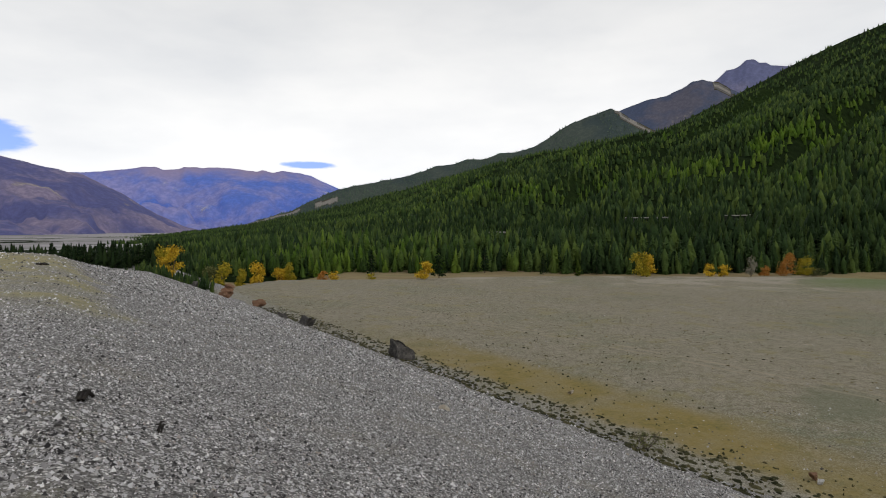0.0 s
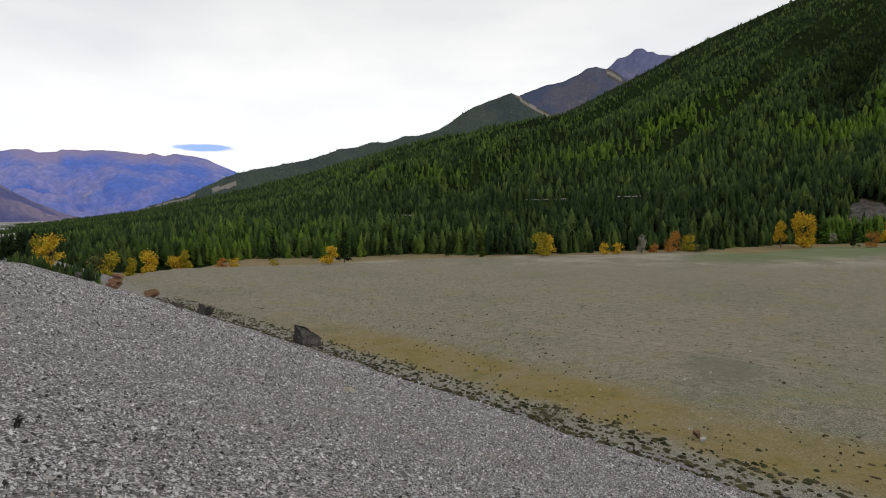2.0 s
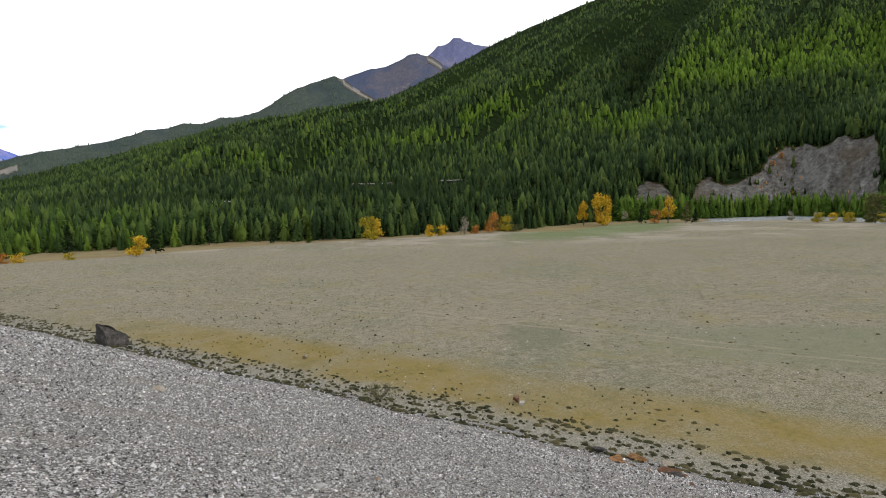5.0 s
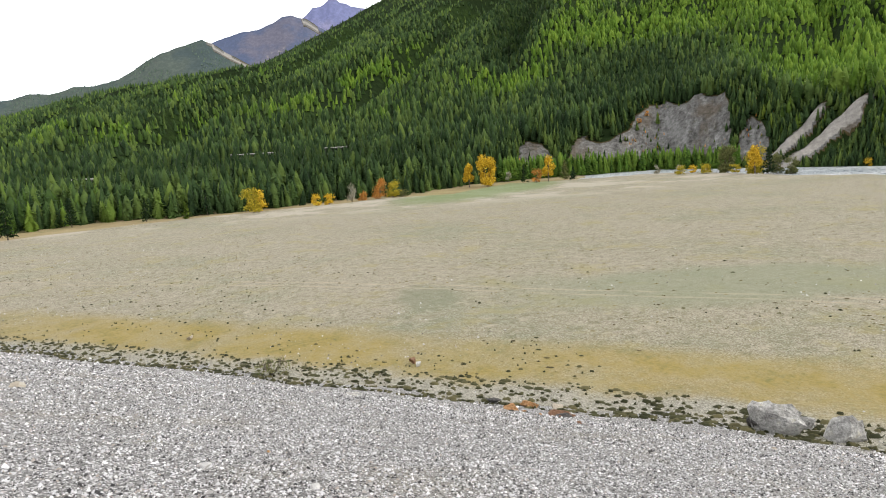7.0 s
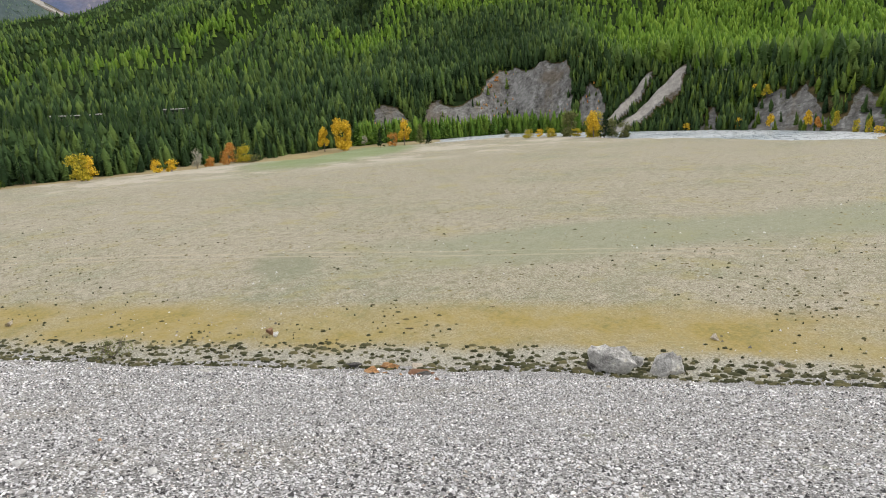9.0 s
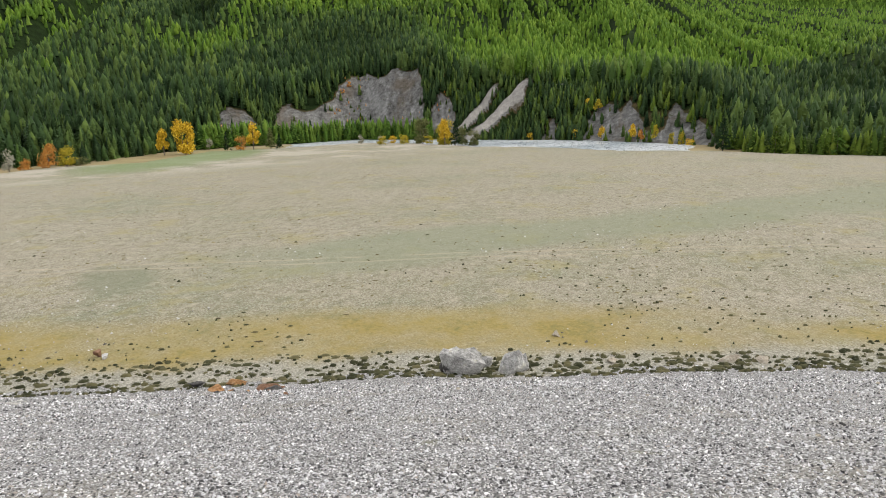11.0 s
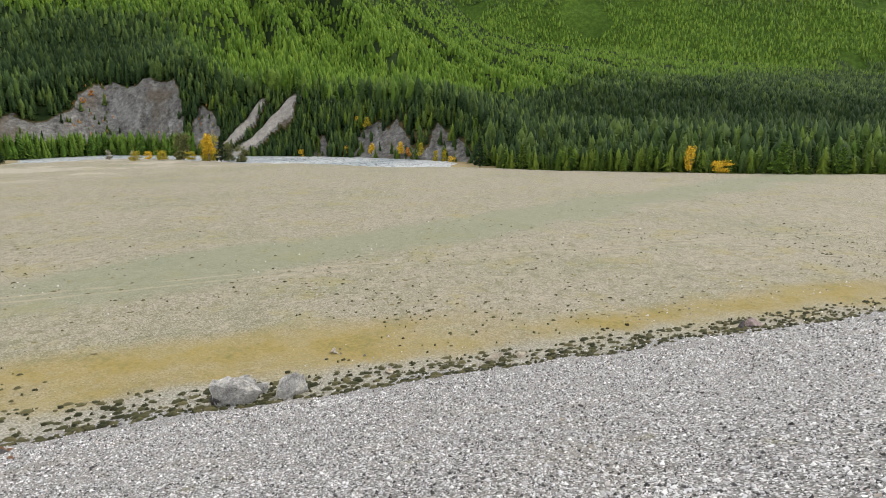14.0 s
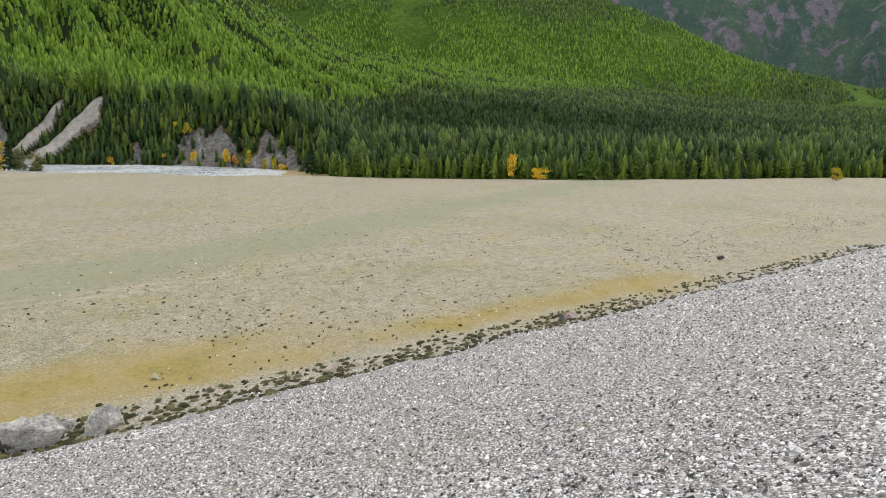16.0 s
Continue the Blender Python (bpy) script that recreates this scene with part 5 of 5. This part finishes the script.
boulder(25.1, 8.0, 1.2, 0.8, 0.3, ORANGE_ROCK, "reddish flat slab in the gravel", 26, FACE - 20, 0.8)
boulder(24.8, 5.7, 1.0, 0.7, 0.26, RED_ROCK, "small reddish slab in the gravel", 27, FACE + 40, 0.8)
boulder(31.2, 15.5, 0.62, 0.5, 0.42, RED_ROCK, "brown stone alone on ochre turf", 28, FACE)
boulder(31.0, 15.1, 0.34, 0.3, 0.3, WHITE_ROCK, "pale stone beside the brown one", 29, FACE)
boulder(32.2, 33.4, 0.62, 0.5, 0.34, BEIGE_ROCK, "pale stone alone on ochre turf", 30, FACE)
boulder(31.0, -7.8, 0.5, 0.4, 0.3, BEIGE_ROCK, "small pale stone on the turf", 31, FACE)
boulder(28.50, -57.2, 0.9, 0.7, 0.45, DARK_ROCK, "dark stone far along the plain", 32, FACE)

LOOSE = [(13.55, 10.06, 0.30, WHITE_ROCK), (5.56, 3.82, 0.20, WHITE_ROCK), (5.60, 5.30, 0.25, WHITE_ROCK), (8.76, 7.50, 0.16, WHITE_ROCK), (8.98, 7.40, 0.14, WHITE_ROCK), (6.02, -0.01, 0.15, WHITE_ROCK), (8.06, -2.91, 0.13, WHITE_ROCK),
         (5.81, 0.68, 0.11, WHITE_ROCK), (8.75, 3.43, 0.15, DARK_ROCK), (10.97, -3.41, 0.17, WHITE_ROCK), (8.63, 8.77, 0.24, WHITE_ROCK), (6.94, 5.56, 0.12, ORANGE_ROCK), (10.21, 16.19, 0.70, BEIGE_ROCK), (3.62, 8.10, 0.14, WHITE_ROCK),
         (6.09, -4.61, 0.15, WHITE_ROCK), (8.47, -5.80, 0.15, BEIGE_ROCK), (11.63, -3.72, 0.18, WHITE_ROCK), (15.19, -6.18, 0.24, BEIGE_ROCK), (4.57, -4.00, 0.13, WHITE_ROCK), (4.78, -3.59, 0.12, WHITE_ROCK), (8.63, -3.21, 0.14, WHITE_ROCK),
         (5.10, -7.08, 0.12, WHITE_ROCK), (0.0, 5.97, 0.11, DARK_ROCK), (2.16, 7.92, 0.14, DARK_ROCK), (6.2, 1.9, 0.10, DARK_ROCK), (19.1, 3.75, 0.4, RED_ROCK), (24.5, 6.4, 0.34, ORANGE_ROCK), (24.2, 7.6, 0.3, DARK_ROCK), (24.9, 7.2, 0.4, ORANGE_ROCK), (25.3, 5.2, 0.36, RED_ROCK), (25.6, 8.1, 0.42, ORANGE_ROCK), (25.1, 9.0, 0.3, DARK_ROCK), (23.7, 5.4, 0.26, RED_ROCK), (20.6, 14.9, 0.3, WHITE_ROCK), (21.4, 18.6, 0.26, BEIGE_ROCK), (16.8, 6.9, 0.24, WHITE_ROCK), (18.2, -1.6, 0.26, BEIGE_ROCK), (13.2, 1.2, 0.2, DARK_ROCK), (11.6, 4.6, 0.2, WHITE_ROCK), (14.6, -9.8, 0.24, WHITE_ROCK), (17.4, -14.2, 0.3, BEIGE_ROCK), (9.4, -6.9, 0.18, DARK_ROCK)]
for k, (s, l, w, material) in enumerate(LOOSE):
    tone = {WHITE_ROCK: "white angular stone", DARK_ROCK: "dark angular stone", ORANGE_ROCK: "orange-brown stone", BEIGE_ROCK: "flat beige stone", RED_ROCK: "reddish flat stone"}[material]
    w *= 0.8
    boulder(s, l, w, w * 0.7, w * (0.22 if w > 0.5 else 0.28), material, tone + " lying loose on the gravel", 60 + k, 37 * k, 0.3, "loose_stone", 8, 2, "loose stones on the gravel")


# ---- weathered sticks ----
def sticks(s, l, length, colour, label, seed, count, thick=0.022):
    rng = np.random.default_rng(seed)
    x, y = plan(s, l)
    z = float(floor_at(x, y))
    ob = thing("dry_branch", pose(x, y, z + 0.02, 0, 0, FACE), label, "branch")
    for k in range(count):
        a, b = (rng.random() - 0.5) * length * 0.5, (rng.random() - 0.5) * 0.3 * length
        t = (rng.random() - 0.5) * 0.9
        d = Vector((math.cos(t), math.sin(t), 0)) * length * (0.35 + 0.4 * rng.random()) / 2
        c = Vector((a, b, 0.02))
        way = [c - d, c + Vector((0, 0, 0.03 + 0.02 * rng.random())), c + d + Vector((0, 0, 0.015))]
        part("twig", *tube(way, [thick * 0.8 * length, thick * length, thick * 0.4 * length], 6), colour, ob)
    return ob


SILVER_WOOD = rock_material("bleached_wood", (0.36, 0.34, 0.31), (0.55, 0.53, 0.49), (0.68, 0.66, 0.62))
CHARRED = rock_material("dark_wood", (0.015, 0.013, 0.012), (0.035, 0.03, 0.026), (0.07, 0.055, 0.045), (0.05, 0.04, 0.03))
sticks(20.58, 12.81, 1.0, SILVER_WOOD, "bleached dead branch lying on the gravel", 1, 4)
sticks(0.25, 7.17, 0.5, CHARRED, "charred piece of wood lying on the gravel", 12, 4, 0.045)
sticks(0.86, 6.46, 0.3, CHARRED, "dark dry twigs lying on the gravel", 13, 4, 0.035)
sticks(-0.4, 31.6, 1.6, CHARRED, "dark brushwood lying on the crest of the bank", 4, 7)


# ---- a twiggy bush and the tufts at the foot of the bank ----
TUFT = leaf_material("dark_tuft", (0.028, 0.03, 0.016), (0.062, 0.062, 0.032), (0.12, 0.108, 0.055))
DRY = leaf_material("dry_tuft", (0.07, 0.058, 0.032), (0.15, 0.125, 0.06), (0.26, 0.22, 0.11))


def blades(rng, n, wide, high, lean=0.9):
    """A cushion of short blades."""
    a = rng.random(n) * 6.283
    q = np.sqrt(rng.random(n)) * wide / 2
    root = np.stack([q * np.cos(a), q * np.sin(a), -0.02 + 0 * a], -1)
    h = high * (0.5 + 0.6 * rng.random(n)) * (1 - 0.5 * (2 * q / wide) ** 2)
    t = rng.random(n) * 6.283
    out = lean * (0.2 + 0.3 * rng.random(n)) * high
    tip = root + np.stack([out * np.cos(t) + 0.35 * q * np.cos(a), out * np.sin(t) + 0.35 * q * np.sin(a), h], -1)
    b = rng.random(n) * 6.283
    half = np.stack([np.cos(b), np.sin(b), 0 * b], -1) * (0.10 * wide * (0.5 + 0.5 * rng.random(n)))[:, None]
    co = np.stack([root - half, root + half, tip], 1).reshape(-1, 3)
    return co, np.arange(3 * n).reshape(-1, 3)


def mound(seed):
    """A unit cushion: a low uneven dome."""
    rng = np.random.default_rng(seed)
    co, tri = [(0.1 * rng.normal(), 0.1 * rng.normal(), 1.0)], []
    for r, z in ((0.28, 0.8), (0.5, -0.15)):
        for q in range(8):
            a, k = 0.785 * (q + 0.6 * rng.random()), r * (0.65 + 0.6 * rng.random())
            co.append((k * math.cos(a), k * math.sin(a), z * (0.7 + 0.5 * rng.random())))
    tri += [(0, 1 + q, 1 + (q + 1) % 8) for q in range(8)]
    for q in range(8):
        b, c, d, e = 1 + q, 1 + (q + 1) % 8, 9 + q, 9 + (q + 1) % 8
        tri += [(b, d, e), (b, e, c)]
    return np.array(co), np.array(tri)


MOUNDS = [mound(k) for k in range(9)]


def tufts(name, spots, wide, high, n, material, label, seed):
    """Many cushions as one stuff object; wide and high are arrays."""
    rng = np.random.default_rng(seed)
    z = floor_at(spots[:, 0], spots[:, 1])
    cos, tris, at = [], [], 0
    for k, ((x, y), zz, w, h) in enumerate(zip(spots, z, wide, high)):
        body, faces = MOUNDS[k % len(MOUNDS)]
        fuzz, tri = blades(rng, n, w, h * 1.25)
        co, tri = np.concatenate([body * (w, w, h), fuzz]), np.concatenate([faces, tri + len(body)])
        t = radians(FACE) + 0.9 * (rng.random() - 0.5)
        c, s = math.cos(t), math.sin(t)
        u = co[:, 0] * (1.1 + 0.9 * rng.random())
        co = np.stack([u * c - co[:, 1] * s, u * s + co[:, 1] * c, co[:, 2]], -1) + (x, y, zz)
        cos.append(co)
        tris.append(tri + at)
        at += len(co)
    return tagged(mesh_object(name, np.concatenate(cos), np.concatenate(tris), material), label, "grass", "", "stuff")


rng = np.random.default_rng(11)
n = 4400
l = -80 + 175 * rng.random(n)
s = 26.4 - bank_bend(l) + np.where(l < 0, 2.7, 3.7) * rng.random(n) ** 1.4
keep = rng.random(n) < np.where(l < -38, 0.45, 0.95)
x, y = plan(s[keep], l[keep])
spots = np.stack([x, y], -1)
tufts("dark_tufts", spots, 0.09 + 0.30 * rng.random(len(spots)) ** 1.8, 0.05 + 0.08 * rng.random(len(spots)), 14, TUFT, "dark green cushion tufts along the foot of the bank", 12)
n = 2800
l = -100 + 200 * rng.random(n)
s = 27.5 + rng.gamma(1.4, 11.0, n)
x, y = plan(s, l)
keep = (field(x, y, 9.0, 4, 3) > 0.0) & (s < 120)
spots = np.stack([x, y], -1)[keep]
tufts("scattered_tufts", spots, 0.07 + 0.17 * rng.random(len(spots)) ** 3, 0.04 + 0.08 * rng.random(len(spots)), 6, TUFT, "small dark tufts scattered over the plain", 13)
n = 5200
l = -150 + 320 * rng.random(n)
s = 29 + 95 * rng.random(n) ** 1.5
x, y = plan(s, l)
keep = (field(x, y, 14.0, 6, 4) > -0.15) & (np.hypot(x, y) < PLAIN_EDGE(np.degrees(np.arctan2(x, y))) - 4)
spots = np.stack([x, y], -1)[keep]
tufts("dry_grass", spots, 0.08 + 0.2 * rng.random(len(spots)) ** 2, 0.03 + 0.05 * rng.random(len(spots)), 6, DRY, "sparse dry grass tussocks on the stony plain", 14)

x, y = plan(27.6, 22.6)
bush = thing("low_shrub", pose(x, y, float(floor_at(x, y))), "sparse olive twiggy shrub at the bank's foot", "shrub")
rng = np.random.default_rng(5)
part("twigs", *merge([tube([(0, 0, 0), (0.4 * math.cos(a), 0.4 * math.sin(a), 0.4), (0.95 * math.cos(a) * q, 0.95 * math.sin(a) * q, 0.75 + 0.2 * q)], [0.02, 0.012, 0.004], 4) for a, q in zip(rng.random(26) * 6.28, 0.4 + 0.6 * rng.random(26))]), BARK, bush)
co, tri = [], []
for k in range(420):
    a, q = rng.random() * 6.28, 0.25 + 0.8 * rng.random()
    p = np.array((math.cos(a) * q, math.sin(a) * q, 0.25 + 0.75 * rng.random() * (1.15 - 0.6 * q)))
    u, v = rng.normal(size=3) * 0.045, rng.normal(size=3) * 0.03
    co.extend([p - u, p + v, p + u])
    tri.append((3 * k, 3 * k + 1, 3 * k + 2))
part("leaves", co, tri, OLIVE, bush)


# ---- loose gravel ----
def stone_material(name, shade=1.0):
    m = Nodes(name, 0.8)
    g, o = m.add("ShaderNodeNewGeometry"), m.add("ShaderNodeObjectInfo")
    v = m.math("FRACT", m.math("ADD", g.outputs["Random Per Island"], o.outputs["Random"]))
    col = m.ramp(v, (0.0, (0.024, 0.023, 0.025)), (0.26, (0.085, 0.082, 0.085)), (0.33, (0.27, 0.262, 0.265)), (0.50, (0.412, 0.404, 0.416)), (0.54, (0.37, 0.315, 0.27)), (0.60, (0.535, 0.527, 0.545)), (0.88, (0.675, 0.668, 0.69)), (1.0, (0.95, 0.94, 0.93)))
    p = g.outputs["Position"]
    col = m.mix(m.range(m.noise(p, 40.0, 4.0, 0.7), 0.45, 0.7, 0.0, 0.22), col, (0.12, 0.115, 0.11))
    col = m.mix(1.0 - shade, col, (0.16, 0.135, 0.10))
    return m.done(col, m.noise(p, 60.0, 4.0, 0.7), 0.4, 0.004)


STONE, PLAIN_STONE = stone_material("loose_gravel"), stone_material("plain_stones", 0.6)


def shard(seed):
    """A unit angular stone: a crooked four-sided splinter with an off-centre top."""
    rng = np.random.default_rng(seed)
    a = np.sort(rng.random(4) * 0.9 + np.arange(4)) * math.pi / 2
    r = 0.36 + 0.26 * rng.random(4)
    co = np.stack([r * np.cos(a), r * np.sin(a), -0.22 + 0.12 * rng.random(4)], -1)
    top = np.array(((0.5 * (rng.random() - 0.5), 0.5 * (rng.random() - 0.5), 0.2 + 0.42 * rng.random()),))
    return np.concatenate([co, top]), np.array([(0, 1, 4), (1, 2, 4), (2, 3, 4), (3, 0, 4)])


SHARDS = [shard(k) for k in range(16)]


def scree(n, seed, near, far, lo, hi, az0, az1, grow, close=False):
    """Loose stones on the bank, thinning out with distance from the look-out, faster where close."""
    rng = np.random.default_rng(seed)
    az = np.radians(az0 + (az1 - az0) * rng.random(n))
    k = rng.random(n)
    r = 1 / (1 / near + (1 / far - 1 / near) * k) if close else near * (far / near) ** k
    x, y = r * np.sin(az), r * np.cos(az)
    s = x * OUT[0] + y * OUT[1]
    keep = s < 26.7 + 1.8 * rng.random(n) ** 3 - bank_bend(x * ALONG[0] + y * ALONG[1])
    l = x * ALONG[0] + y * ALONG[1]
    keep &= ~((l > 13 + 4 * rng.random(n)) & (s < 1.2 + 1.5 * rng.random(n)) & (rng.random(n) < 0.75))
    x, y, r = x[keep], y[keep], r[keep]
    size = np.maximum(lo * (0.7 + 0.6 * rng.random(len(r))) + (hi - lo) * rng.random(len(r)) ** 9, grow * np.minimum(r, 48) * (0.7 + 0.9 * rng.random(len(r)) ** 2))
    l = x * ALONG[0] + y * ALONG[1]
    z = floor_at(x, y) + 0.12 * size
    return np.stack([x, y, z], -1), size


def heap(name, xyz, size, label, seed, material):
    rng = np.random.default_rng(seed)
    co, tri, tone = plant(SHARDS, xyz, size, 0.9 + 0.6 * rng.random(len(size)), rng)
    return tagged(mesh_object(name, co, tri, material), label, "gravel", "", "stuff")


xyz, size = scree(135000, 31, 5.0, 110, 0.018, 0.055, -44, 140, 0.0023)
heap("loose_gravel", xyz, size, "loose angular grey gravel stones on the bank", 32, STONE)
xyz, size = scree(110000, 36, 2.3, 26, 0.015, 0.055, -44, 140, 0.0025, True)
heap("coarse_gravel", xyz, size, "coarse angular stones covering the top of the bank", 37, STONE)

rng = np.random.default_rng(33)
n = 17000
l = -120 + 250 * rng.random(n)
s = 28 + 85 * rng.random(n) ** 1.5
x, y = plan(s, l)
keep = field(x, y, 11.0, 3, 4) > -0.05
x, y = x[keep], y[keep]
heap("plain_stones", np.stack([x, y, floor_at(x, y)], -1), 0.07 + 0.15 * rng.random(len(x)) ** 4, "scattered small stones on the dry plain", 34, PLAIN_STONE)

# the stones next to the look-out, one by one
meshes = []
for k, (co, tri) in enumerate(SHARDS):
    ob = mesh_object("stone", co, tri, STONE)
    meshes.append(ob.data)
    bpy.data.objects.remove(ob)
rng = np.random.default_rng(35)
for k in range(290):
    s, l = 2.6 + 8 * rng.random() ** 1.2, -6.5 + 15 * rng.random()
    x, y = plan(s, l)
    w = 0.022 + 0.035 * rng.random() ** 2.5
    ob = new("stone", meshes[k % len(meshes)])
    ob.parent = gravel_bank
    ob.matrix_basis = pose(x, y, float(bank_height(np.array(s), np.array(l))) + 0.1 * w, 0, 0, rng.random() * 360) @ Matrix.Diagonal((w * 1.3, w, w, 1))
